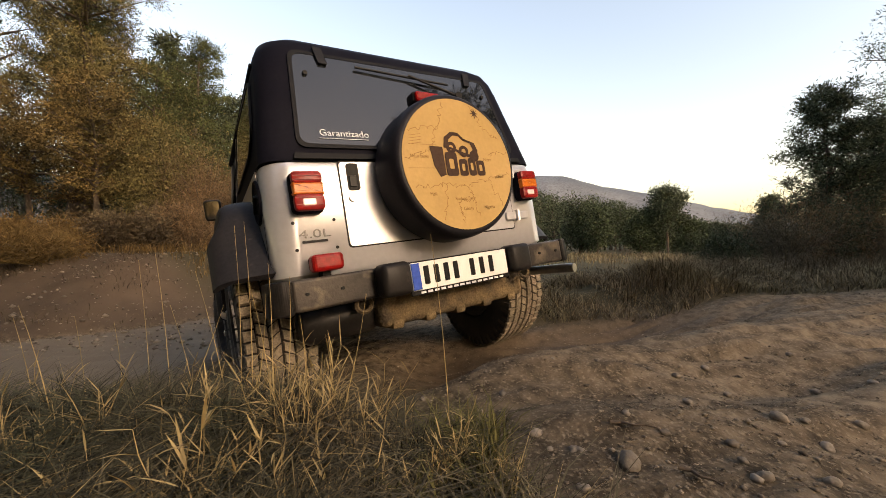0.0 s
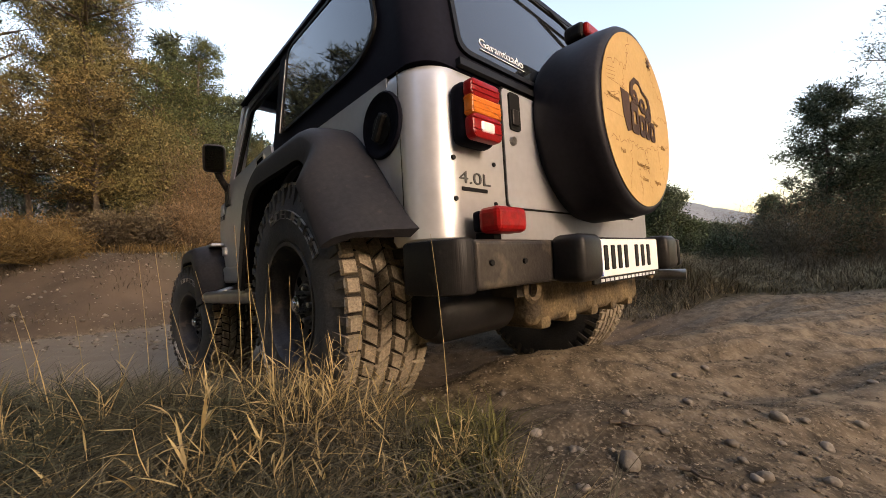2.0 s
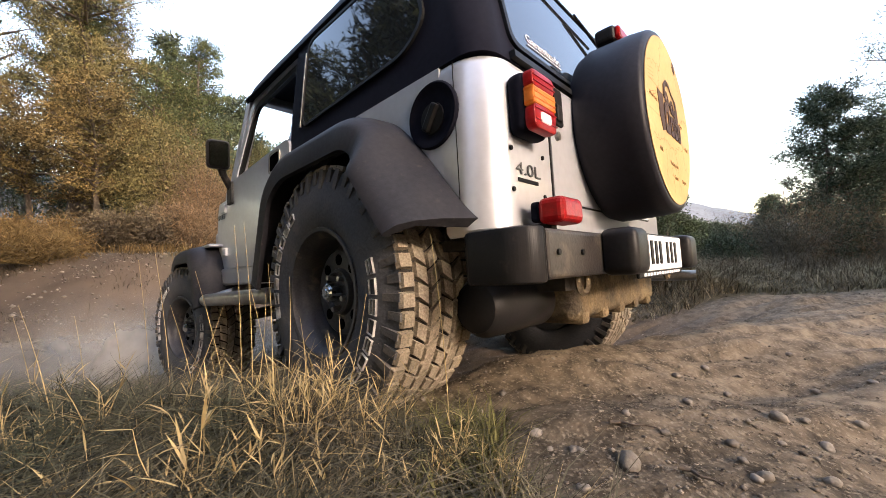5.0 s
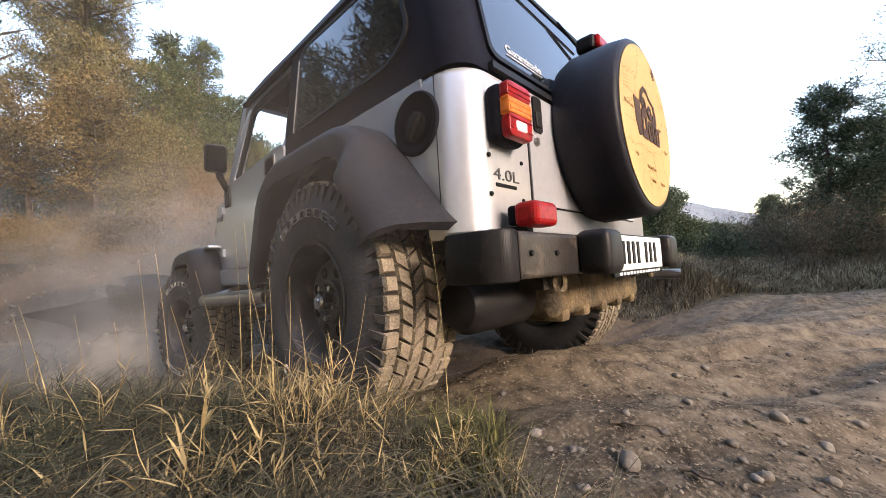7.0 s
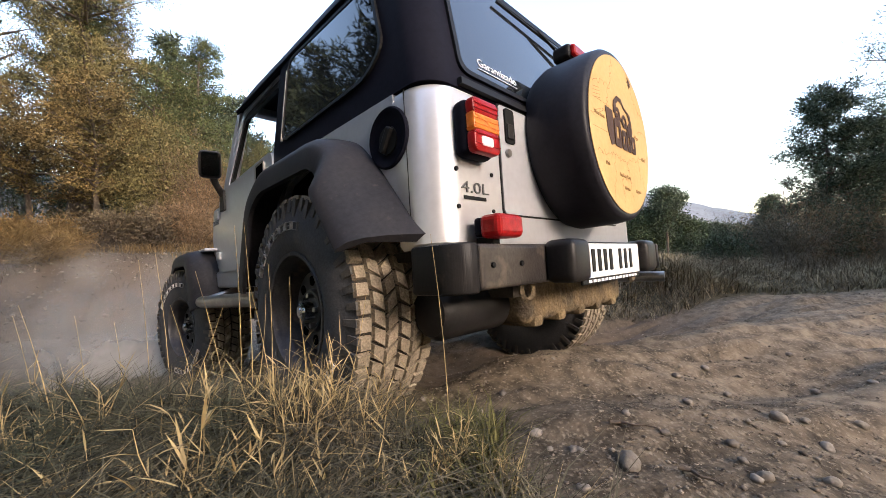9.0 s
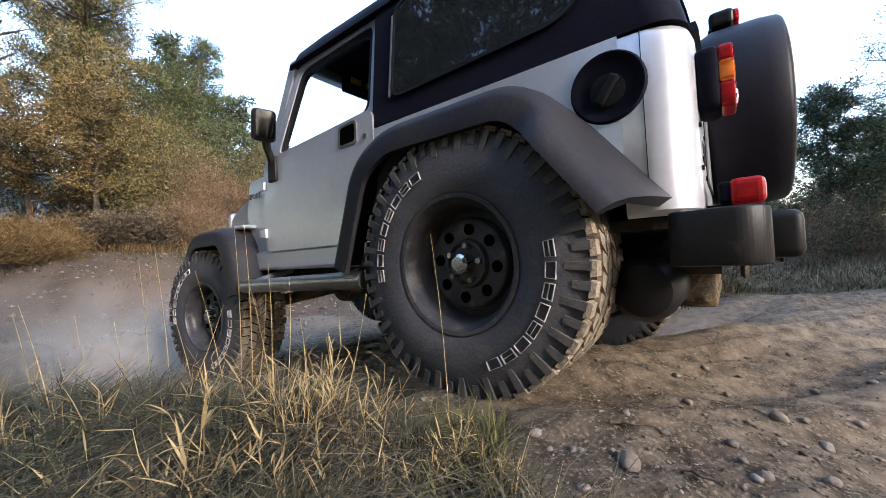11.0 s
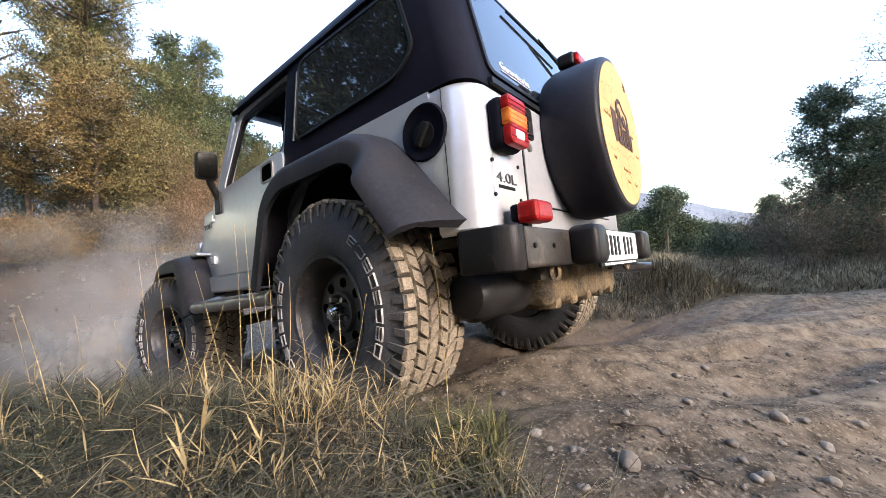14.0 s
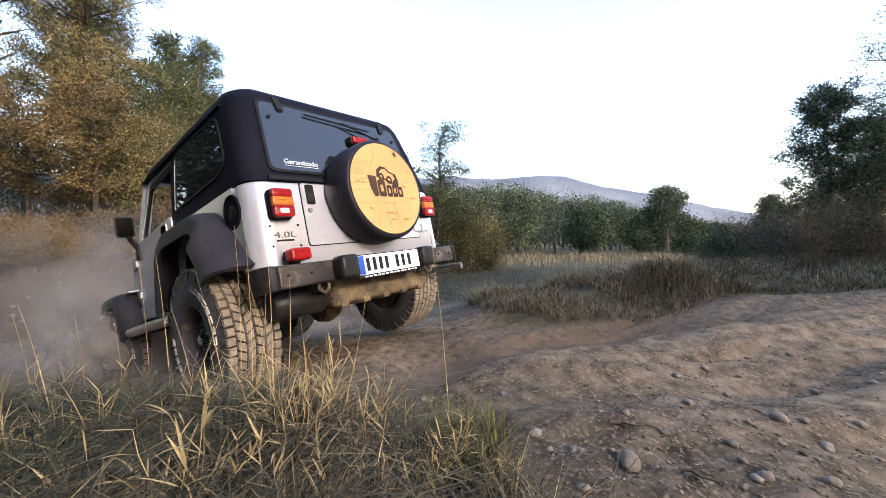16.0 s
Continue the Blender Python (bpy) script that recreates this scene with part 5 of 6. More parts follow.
    part("window_trim", prism([(0.365, 0.755), (0.357, 0.755), (0.357, 1.10), (0.365, 1.10)], 'x', 0, 1, lean=lambda x, y, z: (-(0.744 - 0.118 * (z - 0.662) + 0.004 + 0.008 * x), y, z)), STEEL, top, "bright strip along the window edge")

    # rear window, leaning
    def on_back(u, v, d):
        return (u, -0.6135 + 0.232 * (v - 0.662) - d, v)
    g_out = rounded([(-0.60, 0.72), (0.60, 0.72), (0.555, 1.20), (-0.555, 1.20)], 0.05)
    g_in = rounded([(-0.582, 0.738), (0.582, 0.738), (0.538, 1.185), (-0.538, 1.185)], 0.045)
    rg = part("rear_window", prism(g_in, 'y', 0, 1, lean=lambda x, y, z: on_back(x, z, 0.002 + 0.007 * y)), GLASS, top, "dark tinted lift-up rear window")
    part("window_seal", ring_plate(g_out, g_in, lambda u, v, d: on_back(u, v, d), 0.011), INK, rg)
    part("lower_seal", prism([(-0.62, 0.668), (0.62, 0.668), (0.615, 0.692), (-0.615, 0.692)], 'y', 0, 1, lean=lambda x, y, z: on_back(x, z, 0.018 * y)), INK, rg)
    for s in (-1, 1):
        part("window_hinge", join(prism(rounded([(s * 0.43, 1.14), (s * 0.39, 1.14), (s * 0.405, 1.225), (s * 0.445, 1.225)], 0.006), 'y', 0, 1, lean=lambda x, y, z: on_back(x, z, 0.010 + 0.012 * y))), PLASTIC, rg)
        part("bump_stop", cone(0.012, 0.010, on_back(s * 0.50, 1.08, 0.005), on_back(s * 0.50, 1.08, 0.02), 12), INK, rg)
    part("wiper", join(cone(0.006, 0.006, on_back(0.26, 1.12, 0.03), on_back(-0.26, 1.145, 0.024), 6), cone(0.008, 0.006, on_back(0.30, 1.05, 0.04), on_back(0.02, 1.14, 0.034), 6), cone(0.025, 0.02, on_back(0.30, 1.05, 0.008), on_back(0.30, 1.05, 0.05), 12)), INK, rg, "black rear wiper")
    text_part("sticker", "Garantizado", 0.045, Matrix.Translation(on_back(-0.385, 0.79, 0.010)) @ pose(0, 0, 0, 90 - 13, 0, 0), STICKER, rg, label="white lettering on the glass")
    part("sticker_line", prism([(-0.50, 0.763), (-0.28, 0.763), (-0.28, 0.766), (-0.50, 0.766)], 'y', 0, 1, lean=lambda x, y, z: on_back(x, z, 0.010 + 0.002 * y)), STICKER, rg)
    # tailgate
    tg = part("tailgate", prism(rounded([(-0.446, 0.296), (0.50, 0.296), (0.50, 0.655), (-0.446, 0.655)], 0.02), 'y', -0.6205, -0.626), SILVER, car, "silver tailgate")
    seam = ring_plate(rounded([(-0.452, 0.290), (0.506, 0.290), (0.506, 0.661), (-0.452, 0.661)], 0.02), rounded([(-0.446, 0.296), (0.50, 0.296), (0.50, 0.655), (-0.446, 0.655)], 0.02), lambda u, v, d: (u, -0.6203 - d, v), 0.002)
    part("door_gap", seam, INK, tg)
    part("latch_recess", prism(rounded([(-0.418, 0.532), (-0.366, 0.532), (-0.366, 0.648), (-0.418, 0.648)], 0.012), 'y', -0.626, -0.632), INK, tg)
    part("latch_lever", box(-0.412, -0.38, -0.638, -0.631, 0.545, 0.595, 0.003), PLASTIC, tg)
    part("lock", cone(0.014, 0.013, (-0.408, -0.626, 0.497), (-0.408, -0.635, 0.497), 16), STEEL, tg)
    for z in (0.36, 0.60):
        part("tailgate_hinge", join(box(0.44, 0.60, -0.645, -0.624, z - 0.022, z + 0.022, 0.006), cone(0.014, 0.014, (0.52, -0.645, z - 0.03), (0.52, -0.645, z + 0.03), 10)), SILVER, tg)
    for x, z in ((-0.659, 0.412), (-0.498, 0.414), (-0.658, 0.305), (-0.50, 0.30)):
        part("panel_plug", cone(0.007, 0.006, (x, -0.619, z), (x, -0.624, z), 10), INK, car)
    # lamps
    for s in (-1, 1):
        cx = s * 0.60
        lamp = smooth(part("tail_lamp", box(cx - 0.062, cx + 0.062, -0.672, -0.612, 0.440, 0.603, 0.024, 4), VINYL, car, "tail lamp with red and orange lenses"), 40)
        for z0, z1, mt, nm, r in ((0.551, 0.598, RED, "red_lens", 0.017), (0.508, 0.553, ORANGE, "orange_lens", 0.004), (0.446, 0.510, RED, "red_lens", 0.02)):
            pts = [(cx - 0.057, z0), (cx + 0.057, z0), (cx + 0.057, z1), (cx - 0.057, z1)]
            smooth(part(nm, prism(rounded(pts, r), "y", -0.694 if mt is RED else -0.695, -0.664, 0.006), mt, lamp), 40)
        part("reverse_lens", box(cx - 0.028, cx + 0.022, -0.699, -0.685, 0.464, 0.491, 0.005), CLEAR, lamp)
        for z in (0.468, 0.496, 0.522, 0.537, 0.565, 0.58):
            part("lens_rib", box(cx - 0.054, cx + 0.054, -0.6965, -0.693, z - 0.0012, z + 0.0012), ORANGE if 0.51 < z < 0.55 else RED, lamp)
    fog = part("fog_lamp", box(-0.632, -0.520, -0.675, -0.645, 0.214, 0.268, 0.010, 3), VINYL, car, "small red rear fog lamp")
    part("red_lens", box(-0.637, -0.517, -0.738, -0.668, 0.208, 0.273, 0.016, 3), RED, fog)
    part("lamp_bracket", box(-0.59, -0.56, -0.68, -0.615, 0.19, 0.215), INK, fog)
    # high brake lamp on its arm above the spare wheel
    hb = part("brake_lamp", box(-0.085, 0.06, -0.72, -0.645, 0.905, 0.965, 0.016, 3), PLASTIC, car, "high brake lamp on a black arm")
    part("red_lens", box(-0.077, 0.052, -0.735, -0.712, 0.912, 0.957, 0.010, 2), RED, hb)
    part("lamp_arm", box(-0.045, 0.025, -0.69, -0.64, 0.62, 0.93, 0.012), PLASTIC, hb)
    # fuel filler
    fl = smooth(part("fuel_filler", moved(lathe([(0.01, 0.094), (-0.004, 0.094), (-0.009, 0.089), (-0.008, 0.080), (-0.004, 0.074), (-0.002, 0.06), (-0.002, 0.0001)], 36), pose(-W, -0.433, 0.535)), VINYL, car, "round black recessed fuel filler"), 40)
    part("fuel_cap", join(moved(lathe([(0.0, 0.045), (-0.012, 0.043), (-0.014, 0.0001)], 24), pose(-W + 0.006, -0.433, 0.527)), moved(box(-0.026, -0.004, -0.012, 0.012, -0.04, 0.04, 0.005), pose(-W + 0.006, -0.433, 0.527, 35))), INK, fl)
    # spare wheel in its cover
    sp = smooth(part("spare_wheel_cover", moved(lathe([(-0.115, 0.28), (-0.105, 0.312), (-0.07, 0.326), (0.06, 0.324), (0.106, 0.317), (0.116, 0.308), (0.118, 0.297)], 72), pose(0.03, -0.722, 0.585, 0, 0, -90)), COVER, car, "black spare wheel cover with a printed tan face"), 50)
    Y = -0.722 - 0.119
    C = (0.03, 0.585)
    disc = [(C[0] + 0.292 * math.cos(2 * math.pi * k / 64), C[1] + 0.292 * math.sin(2 * math.pi * k / 64)) for k in range(64)]
    face = part("printed_face", prism(disc, 'y', Y, Y - 0.002), TAN, sp, "tan face printed with a map")
    rnd = random.Random(4)

    def line(pts, w=0.0011, mt=None):
        b = bmesh.new()
        for (x0, z0), (x1, z1) in zip(pts, pts[1:]):
            d = Vector((x1 - x0, z1 - z0))
            if d.length < 1e-5:
                continue
            nn = Vector((-d.y, d.x)).normalized() * w
            v = [b.verts.new((C[0] + x, Y - 0.0032, C[1] + z)) for x, z in ((x0 + nn.x, z0 + nn.y), (x1 + nn.x, z1 + nn.y), (x1 - nn.x, z1 - nn.y), (x0 - nn.x, z0 - nn.y))]
            b.faces.new(v)
        return b

    def wiggle(p, q, n=14, amp=0.012):
        out = []
        for k in range(n + 1):
            f = k / n
            j = amp if 0 < k < n else 0
            out.append((p[0] + (q[0] - p[0]) * f + rnd.uniform(-j, j), p[1] + (q[1] - p[1]) * f + rnd.uniform(-j, j)))
        return out
    borders = [((-0.25, 0.14), (-0.10, 0.16)), ((-0.10, 0.16), (-0.06, 0.27)), ((-0.28, 0.02), (-0.16, 0.05)), ((-0.16, 0.05), (-0.10, 0.16)), ((-0.25, -0.10), (-0.10, -0.09)), ((-0.10, -0.09), (-0.13, -0.24)), ((-0.10, -0.09), (0.02, -0.10)),
               ((0.02, -0.10), (0.06, -0.24)), ((0.02, -0.10), (0.14, -0.07)), ((0.14, -0.07), (0.20, -0.20)), ((0.14, -0.07), (0.27, -0.05)), ((0.16, 0.04), (0.28, 0.06)), ((0.15, 0.16), (0.24, 0.12)), ((0.15, 0.16), (0.09, 0.27)), ((-0.05, -0.17), (0.04, -0.16)), ((-0.05, -0.17), (-0.03, -0.26))]
    for p, q in borders:
        part("map_line", line(wiggle(p, q)), THIN, face)
    for k in range(4):
        part("map_line", line([(-0.25, 0.115 - 0.012 * k), (-0.19, 0.125 - 0.012 * k)], 0.0009), THIN, face)
    part("map_line", line([(-0.255, 0.08), (-0.12, 0.08), (-0.12, -0.02), (-0.27, -0.02)], 0.0009), THIN, face)
    star = []
    for k in range(16):
        r = 0.024 if k % 2 == 0 else 0.008
        star.append((C[0] + 0.115 + r * math.sin(2 * math.pi * k / 16), C[1] + 0.235 + r * math.cos(2 * math.pi * k / 16)))
    part("compass_star", prism(star, 'y', Y - 0.0025, Y - 0.004), BROWN, face)
    # emblem: four stacked letter-like blocks with a shade and a climbing car shape
    for k, (x, zz, w, h) in enumerate(((-0.085, -0.055, 0.062, 0.105), (-0.015, -0.055, 0.045, 0.075), (0.036, -0.055, 0.040, 0.082), (0.082, -0.055, 0.045, 0.07))):
        shape = rounded([(C[0] + x, C[1] + zz), (C[0] + x + w, C[1] + zz), (C[0] + x + w, C[1] + zz + h), (C[0] + x, C[1] + zz + h)], 0.014)
        hole = rounded([(C[0] + x + w * 0.3, C[1] + zz + h * 0.3), (C[0] + x + w * 0.7, C[1] + zz + h * 0.3), (C[0] + x + w * 0.7, C[1] + zz + h * 0.72), (C[0] + x + w * 0.3, C[1] + zz + h * 0.72)], 0.006)
        part("emblem_block", ring_plate(shape, hole, lambda u, v, d: (u, Y - 0.0042 - d, v), 0.001), BROWN, face)
    part("emblem_shade", prism([(C[0] - 0.155, C[1] + 0.075), (C[0] - 0.09, C[1] + 0.072), (C[0] - 0.09, C[1] - 0.05), (C[0] - 0.12, C[1] - 0.058), (C[0] - 0.145, C[1] - 0.01)], 'y', Y - 0.0025, Y - 0.0038), BROWN, face)
    carsh = [(-0.085, 0.07), (-0.075, 0.115), (-0.04, 0.14), (0.0, 0.138), (0.03, 0.112), (0.085, 0.095), (0.10, 0.06), (0.085, 0.02), (0.04, 0.03), (0.0, 0.045), (-0.04, 0.06)]
    part("emblem_car", ring_plate([(C[0] + a, C[1] + b) for a, b in carsh], [(C[0] + 0.005 + (a - 0.005) * 0.72, C[1] + 0.085 + (b - 0.085) * 0.72) for a, b in carsh], lambda u, v, d: (u, Y - 0.0042 - d, v), 0.001), BROWN, face)
    for x, zz in ((-0.045, 0.07), (0.075, 0.035), (0.02, 0.055)):
        part("emblem_wheel", ring_plate([(C[0] + x + 0.026 * math.cos(k * math.pi / 8), C[1] + zz + 0.026 * math.sin(k * math.pi / 8)) for k in range(16)], [(C[0] + x + 0.012 * math.cos(k * math.pi / 8), C[1] + zz + 0.012 * math.sin(k * math.pi / 8)) for k in range(16)],
                                        lambda u, v, d: (u, Y - 0.0045 - d, v), 0.001), BROWN, face)
    for words, x, zz in (("Mauritania", -0.21, 0.03), ("Mali", -0.17, -0.13), ("Niger", 0.15, 0.02), ("Nigeria", 0.12, -0.20), ("Burkina Faso", -0.01, -0.155), ("Ghana", -0.0, -0.20), ("Chad", 0.21, -0.06)):
        text_part("map_name", words, 0.021, pose(C[0] + x, Y - 0.0035, C[1] + zz, 90, 0, 0), THIN, face, depth=0.0003)
    part("spare_bracket", box(-0.20, 0.14, -0.66, -0.62, 0.40, 0.72, 0.02), DARK, car)
    # bumper
    bp = part("rear_bumper", box(-0.72, 0.72, -0.733, -0.655, 0.073, 0.190, 0.012, 3), BUMPER, car, "dark steel rear bumper, dusty")
    for s in (-1, 1):
        cap = prism(rounded([(s * 0.718, -0.738), (s * 0.765, -0.732), (s * 0.797, -0.69), (s * 0.797, -0.55), (s * 0.718, -0.55)], 0.03), 'z', 0.067, 0.194, 0.010)
        smooth(part("bumper_end", cap, PLASTIC, bp, "black plastic bumper end cap"), 40)
        guard = box(-0.41, -0.283, -0.825, -0.725, 0.068, 0.20, 0.024, 3) if s < 0 else box(0.258, 0.39, -0.825, -0.725, 0.068, 0.20, 0.024, 3)
        smooth(part("bumper_guard", guard, PLASTIC, bp, "black rubber bumper guard"), 40)
        hook = moved(lathe([(0.009, 0.032), (0.0, 0.041), (-0.009, 0.032), (0.0, 0.023)], 18, True), pose(s * 0.45, -0.69, 0.055, 0, 0, 90))
        part("tow_hook", hook, MUD, bp)
    for x in (-0.67, -0.54, 0.54, 0.67):
        part("bolt", cone(0.008, 0.007, (x, -0.731, 0.135), (x, -0.739, 0.135), 8), INK, bp)
    # number plate, its characters as plain bars
    pl = part("number_plate", box(-0.275, 0.245, -0.793, -0.788, 0.072, 0.186, 0.002, 1), PLATE, car, "white number plate with dark characters and blue strip")
    part("plate_frame", box(-0.282, 0.252, -0.788, -0.778, 0.052, 0.192, 0.004), INK, pl)
    part("plate_mount", box(-0.20, 0.17, -0.78, -0.74, 0.08, 0.18), INK, pl)
    part("blue_strip", box(-0.273, -0.235, -0.7955, -0.793, 0.075, 0.183), BLUE, pl)
    for x in (-0.205, -0.155, -0.105, -0.055, 0.035, 0.09, 0.145):
        part("character_bar", box(x - 0.012, x + 0.012, -0.7955, -0.793, 0.092, 0.168, 0.003, 1), INK, pl)
    for k in range(14):
        part("frame_bar", box(-0.24 + k * 0.033, -0.217 + k * 0.033, -0.7895, -0.788, 0.057, 0.066), STICKER, pl)
    # underside
    tank = box(-0.36, 0.50, -0.62, -0.18, -0.075, 0.085, 0.035, 3)
    smooth(part("tank_guard", tank, MUD, car, "dust-caked tank guard plate"), 40)
    for k in range(5):
        x = -0.28 + k * 0.17
        smooth(part("guard_rib", box(x - 0.03, x + 0.03, -0.622, -0.2, -0.088, -0.045, 0.014, 2), MUD, car), 40)
    smooth(part("muffler", moved(lathe([(-0.19, 0.04), (-0.18, 0.07), (-0.15, 0.088), (0.12, 0.088), (0.16, 0.07), (0.18, 0.03)], 28), pose(-0.48, -0.47, 0.0)), PLASTIC, car, "sooty black silencer"), 40)
    part("exhaust_tip", cone(0.026, 0.026, (0.70, -0.3, 0.03), (0.80, -0.74, 0.02), 16), STEEL, car)
    for s in (-1, 1):
        part("frame_rail", box(s * 0.42 - 0.035, s * 0.42 + 0.035, -0.64, 2.3, 0.03, 0.14), UNDER, car)
        part("shock_absorber", join(cone(0.022, 0.022, (s * 0.50, -0.12, -0.06), (s * 0.44, -0.20, 0.18), 12), cone(0.033, 0.033, (s * 0.47, -0.16, 0.06), (s * 0.44, -0.20, 0.20), 12)), UNDER, car)
    part("gearbox", box(-0.22, 0.22, 0.35, 1.5, -0.04, 0.16, 0.05, 3), UNDER, car)
    return car


def build_axle(parent, d):
    ax = cone(0.042, 0.042, (-0.64, 0, 0), (0.64, 0, 0), 16)
    ax = join(ax, moved(lathe([(-0.11, 0.05), (-0.07, 0.12), (0.0, 0.14), (0.07, 0.12), (0.11, 0.05)], 20), pose(d, 0, 0)))
    return smooth(part("axle", ax, MUD, parent, "dusty axle with differential"), 40)


jeep = build_car()
WHEELS = []
first = None
for x, y in ((-0.725, 0.0), (0.725, 0.0), (-0.725, 1.95), (0.725, 1.95)):
    if first is None:
        first = build_wheel(jeep)
        w = first
    else:
        w = copy_thing(first, pose(x, y, 0))
    WHEELS.append((w, x, y))
AXLES = [(build_axle(jeep, 0.0), 0.0), (build_axle(jeep, 0.25), 1.95)]
JEEP_ROWS = [
    (0.0, -0.305, 2.306, 0.312, -7.26, -6.12, 33.70),
    (0.5, -0.255, 2.192, 0.328, -5.80, -6.13, 35.94),
    (1.0, -0.084, 1.983, 0.331, -4.16, -4.29, 37.74),
    (1.5, 0.047, 1.880, 0.392, -4.33, -1.74, 40.66),
    (2.0, 0.117, 1.842, 0.411, -4.78, -0.21, 42.65),
    (2.5, 0.165, 1.823, 0.417, -5.04, 0.49, 43.96),
    (3.0, 0.198, 1.807, 0.422, -4.96, 0.64, 44.78),
    (3.5, 0.189, 1.795, 0.404, -4.87, 0.98, 44.25),
    (4.0, 0.210, 1.814, 0.408, -4.83, 0.79, 45.17),
    (4.2, 0.223, 1.807, 0.410, -5.40, 1.28, 46.28),
    (6.5, 0.159, 1.883, 0.411, -5.73, 0.81, 46.16),
    (7.0, 0.160, 1.882, 0.408, -5.68, 0.86, 46.10),
    (7.5, 0.160, 1.884, 0.409, -5.59, 0.83, 46.12),
    (8.0, 0.160, 1.882, 0.409, -5.72, 0.81, 46.15),
    (8.5, 0.101, 1.918, 0.386, -5.20, 0.44, 45.46),
    (9.0, 0.089, 1.925, 0.388, -5.35, 0.28, 45.18),
    (9.2, 0.087, 1.926, 0.389, -5.24, 0.13, 45.08),
    (11.3, 0.643, 1.801, 0.505, -3.56, 0.11, 53.14),
    (11.5, 0.668, 1.806, 0.511, -3.40, 0.15, 53.35),
    (12.0, 0.626, 1.827, 0.489, -3.46, 0.56, 54.39),
    (12.5, 0.424, 1.899, 0.455, -5.24, 0.74, 53.97),
    (13.0, 0.142, 1.992, 0.417, -8.08, 0.94, 50.73),
    (13.5, 0.134, 1.995, 0.403, -7.23, 1.20, 50.52),
    (14.0, 0.131, 2.000, 0.409, -7.34, 0.59, 50.47),
    (14.5, 0.121, 1.999, 0.398, -7.48, 1.01, 50.51),
    (15.0, -0.044, 2.072, 0.361, -7.77, -0.18, 49.65),
    (15.5, -0.511, 2.432, 0.311, -11.12, -0.71, 51.65),
    (16.0, -0.900, 2.801, 0.249, -11.77, -3.65, 53.02),
]
HUB_Z = [(0.0, -0.02), (1.5, 0.01), (2.0, 0.031), (2.5, 0.051), (3.0, 0.062), (3.5, 0.073), (4.2, 0.075), (6.5, 0.02), (8.0, 0.024), (8.5, 0.012), (9.0, 0.003),
         (11.3, 0.10), (12.0, 0.10), (12.5, 0.064), (13.0, -0.022), (14.5, -0.025), (15.0, -0.066), (15.5, -0.095), (16.0, -0.105)]
SPIN = [(0.0, -110), (0.5, -92), (1.0, -45), (1.5, 0), (2.0, 20), (2.5, 33), (3.0, 40), (4.0, 50), (4.2, 60), (5.2, 125), (6.3, 180), (8.0, 180), (8.5, 160), (9.2, 155), (10.2, 235), (11.3, 315), (12.0, 325), (12.5, 290), (13.0, 255),
        (14.5, 255), (15.0, 225), (15.5, 140), (16.0, 55)]


STEER = [(0.0, 6), (1.5, 10), (4.2, 12), (6.3, 10), (9.2, 12), (11.3, 8), (12.5, 10), (13.5, 16), (16.0, 14)]


def at(rows, t):
    return float(np.interp(t, [k[0] for k in rows], [k[1] for k in rows]))


def hub_height(x, y, t):
    h = at(HUB_Z, t)
    return (h if x < 0 else -0.05 - 0.4 * h) if y < 1 else (-0.17 if x < 0 else -0.02)


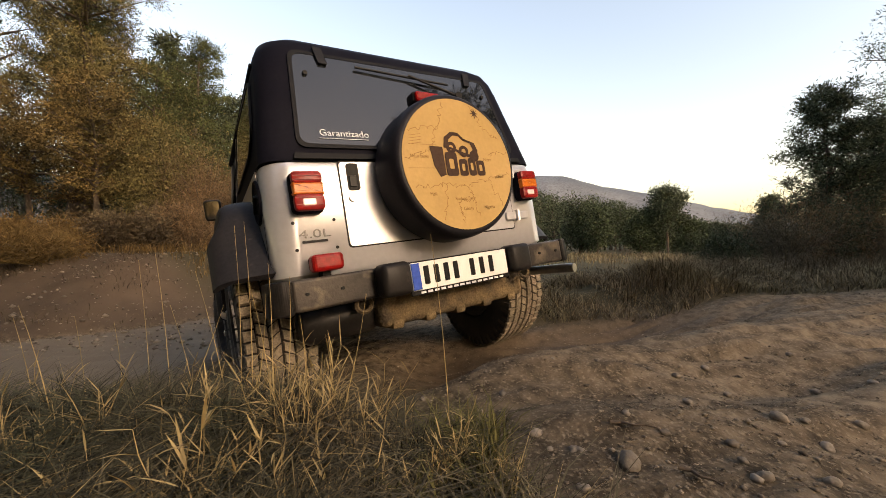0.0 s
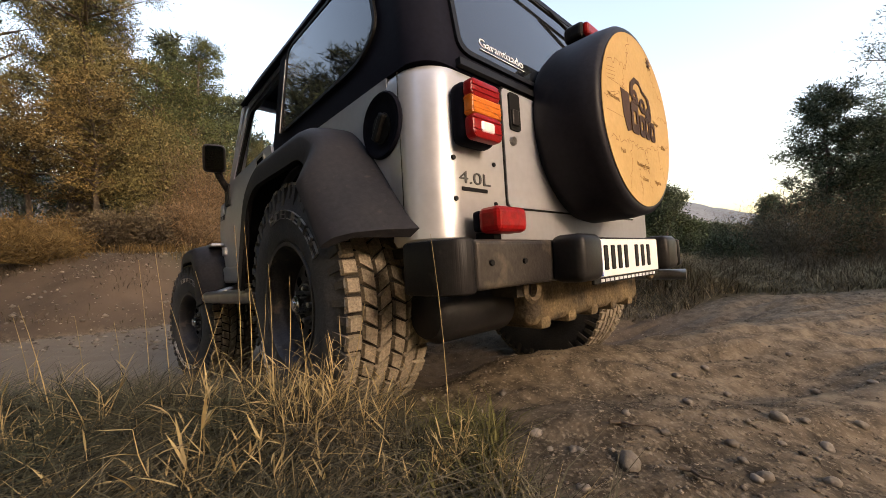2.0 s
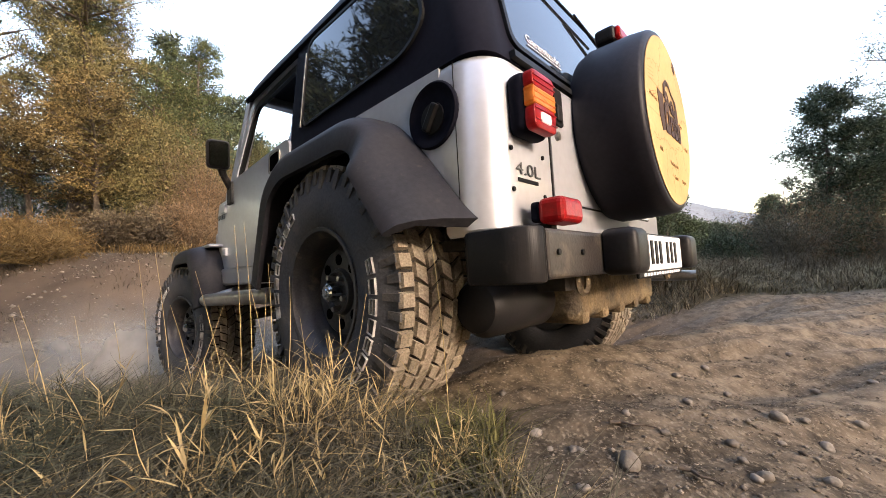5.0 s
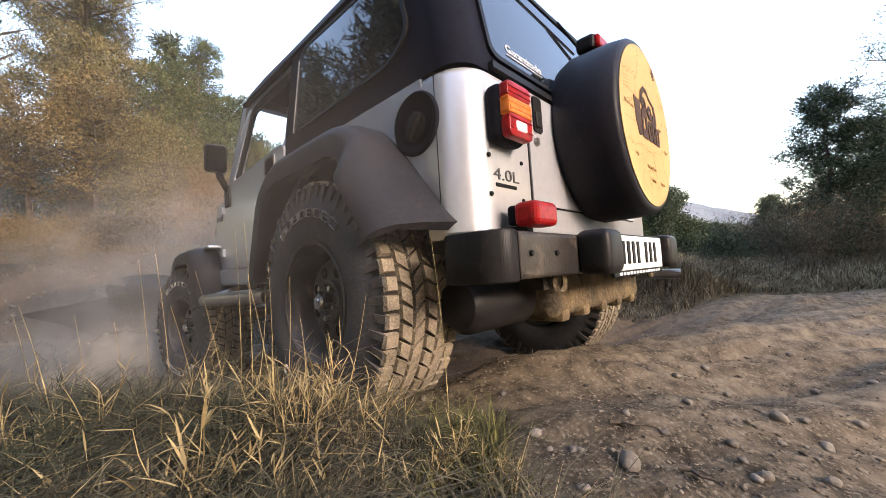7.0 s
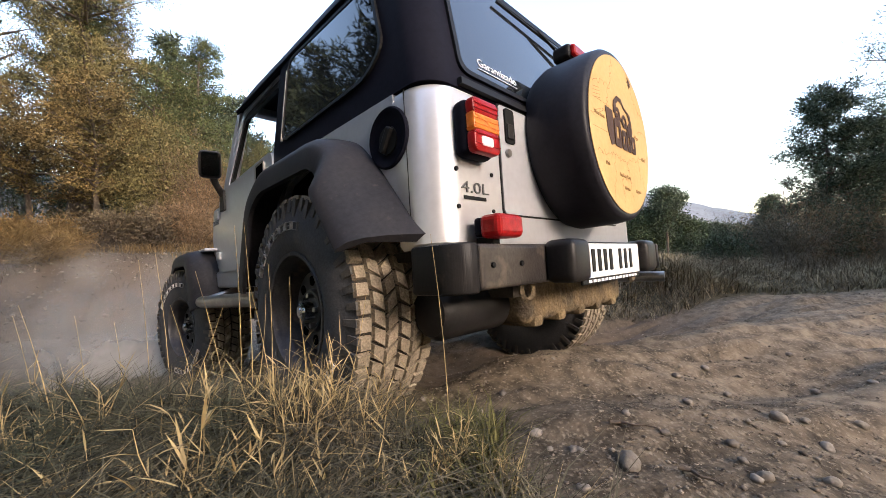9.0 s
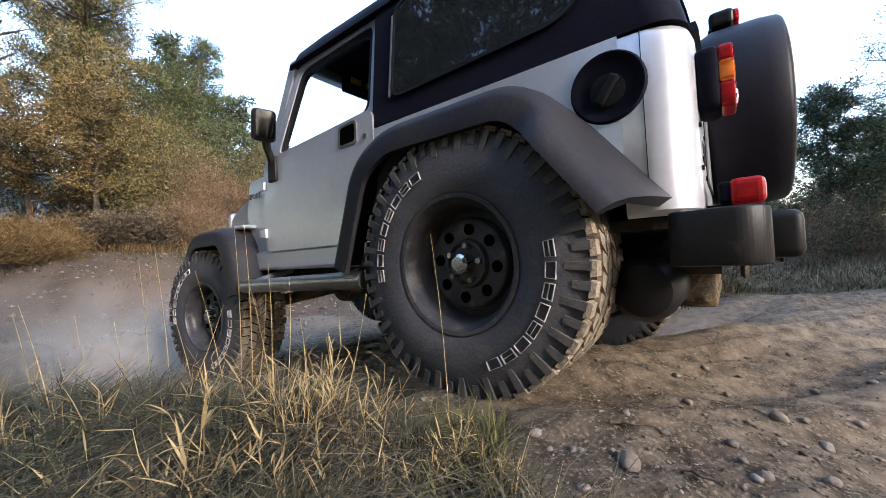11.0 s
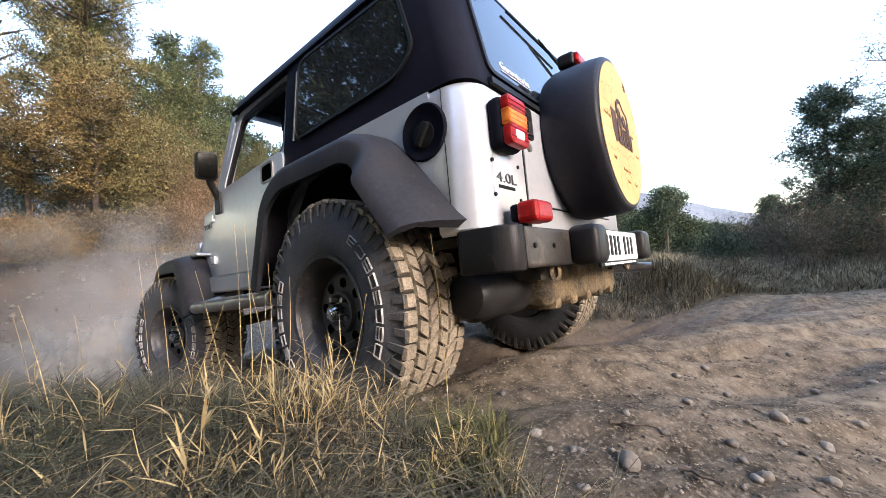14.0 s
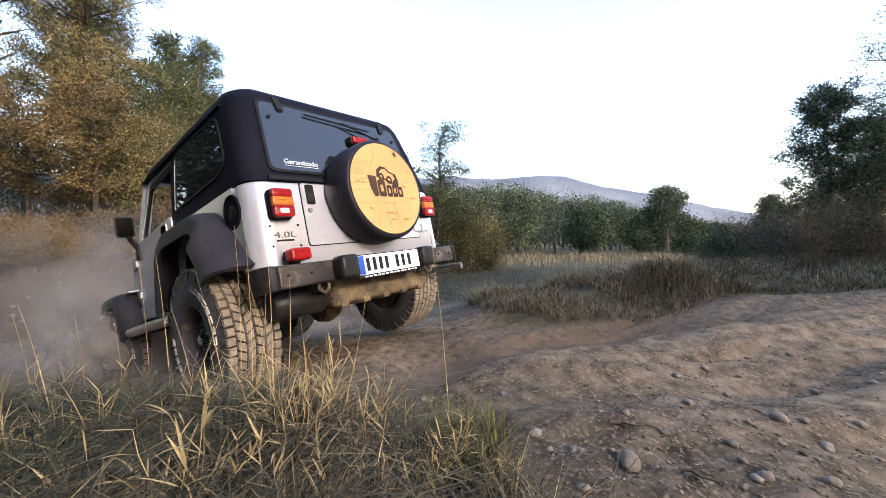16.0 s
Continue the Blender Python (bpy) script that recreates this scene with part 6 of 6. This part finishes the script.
def motions():
    walk(jeep, [(r[0], pose(*r[1:])) for r in JEEP_ROWS])
    for w, x, y in WHEELS:
        rows = []
        for t, a in SPIN:
            m = pose(x, y, hub_height(x, y, t), 0, 0, at(STEER, t) if y > 1 else 0) @ pose(0, 0, 0, a if x < 0 else a, 0, 0)
            if x > 0:
                m = m @ pose(0, 0, 0, 0, 180, 0)
            rows.append((t, m))
        walk(w, rows)
    for axle, y in AXLES:
        rows = []
        for t, _ in HUB_Z:
            l, r = hub_height(-1, y, t), hub_height(1, y, t)
            rows.append((t, pose(0, y, (l + r) / 2, 0, -math.degrees(math.atan2(r - l, 1.53)), 0)))
        walk(axle, rows)
    walk(LOW_DUST, [(0.0, pose(-2.2, 3.6, -1.6)), (2.6, pose(-2.2, 3.6, -1.5)), (3.6, pose(-2.7, 3.6, -0.95)), (4.2, pose(-2.8, 3.6, -0.65)), (6.3, pose(-2.9, 3.5, -0.36)), (7.6, pose(-2.9, 3.5, -0.52)), (9.2, pose(-2.9, 3.5, -0.52)),
                    (11.3, pose(-2.8, 3.4, -0.42)), (12.5, pose(-2.8, 3.4, -0.36)), (14.0, pose(-2.9, 3.5, -0.33)), (16.0, pose(-3.1, 3.7, -0.38))])
    walk(HIGH_DUST, [(0.0, pose(-2.0, 4.2, -3.2)), (4.2, pose(-2.0, 4.2, -3.0)), (5.4, pose(-1.9, 4.0, -0.4)), (6.3, pose(-2.0, 3.8, 0.35)), (7.0, pose(-2.4, 3.9, 0.5)), (8.0, pose(-5.6, 4.8, 0.6)), (9.2, pose(-9.5, 5.6, 0.7)),
                     (11.0, pose(-12, 6, 0.7)), (16.0, pose(-16, 6, 0.7))])
    walk(BANK_DUST, [(0.0, pose(-3.0, 4.2, -2.6)), (5.0, pose(-3.0, 4.2, -2.2)), (6.3, pose(-3.4, 4.2, -0.1)), (7.5, pose(-3.9, 4.3, 0.0)), (9.2, pose(-4.6, 4.5, -0.3)), (11.3, pose(-4.4, 4.5, -0.6)), (12.5, pose(-3.7, 4.2, -0.15)), (14.0, pose(-3.8, 4.2, 0.15)), (16.0, pose(-4.2, 4.3, 0.1))])
    walk(NEAR_DUST, [(0.0, pose(0.0, 0.8, -1.5)), (4.6, pose(0.0, 0.8, -1.4)), (5.6, pose(0.1, 0.8, 0.3)), (6.4, pose(0.0, 0.8, 0.5)), (7.0, pose(-1.2, 0.8, 0.7)), (7.6, pose(-2.6, 0.9, 0.9)), (9.0, pose(-6, 1.4, 1.2)), (16.0, pose(-12, 3, 1.5))])
    walk(WHEEL_DUST, [(0.0, pose(-0.5, 1.9, -1.2)), (9.6, pose(0.9, 2.7, -1.2)), (11.0, pose(1.2, 2.7, -0.05)), (12.0, pose(1.3, 2.7, 0.02)), (12.6, pose(1.1, 2.8, 0.0)), (13.4, pose(0.2, 3.2, -0.35)), (16.0, pose(-3.0, 3.6, -0.2))])


motions()
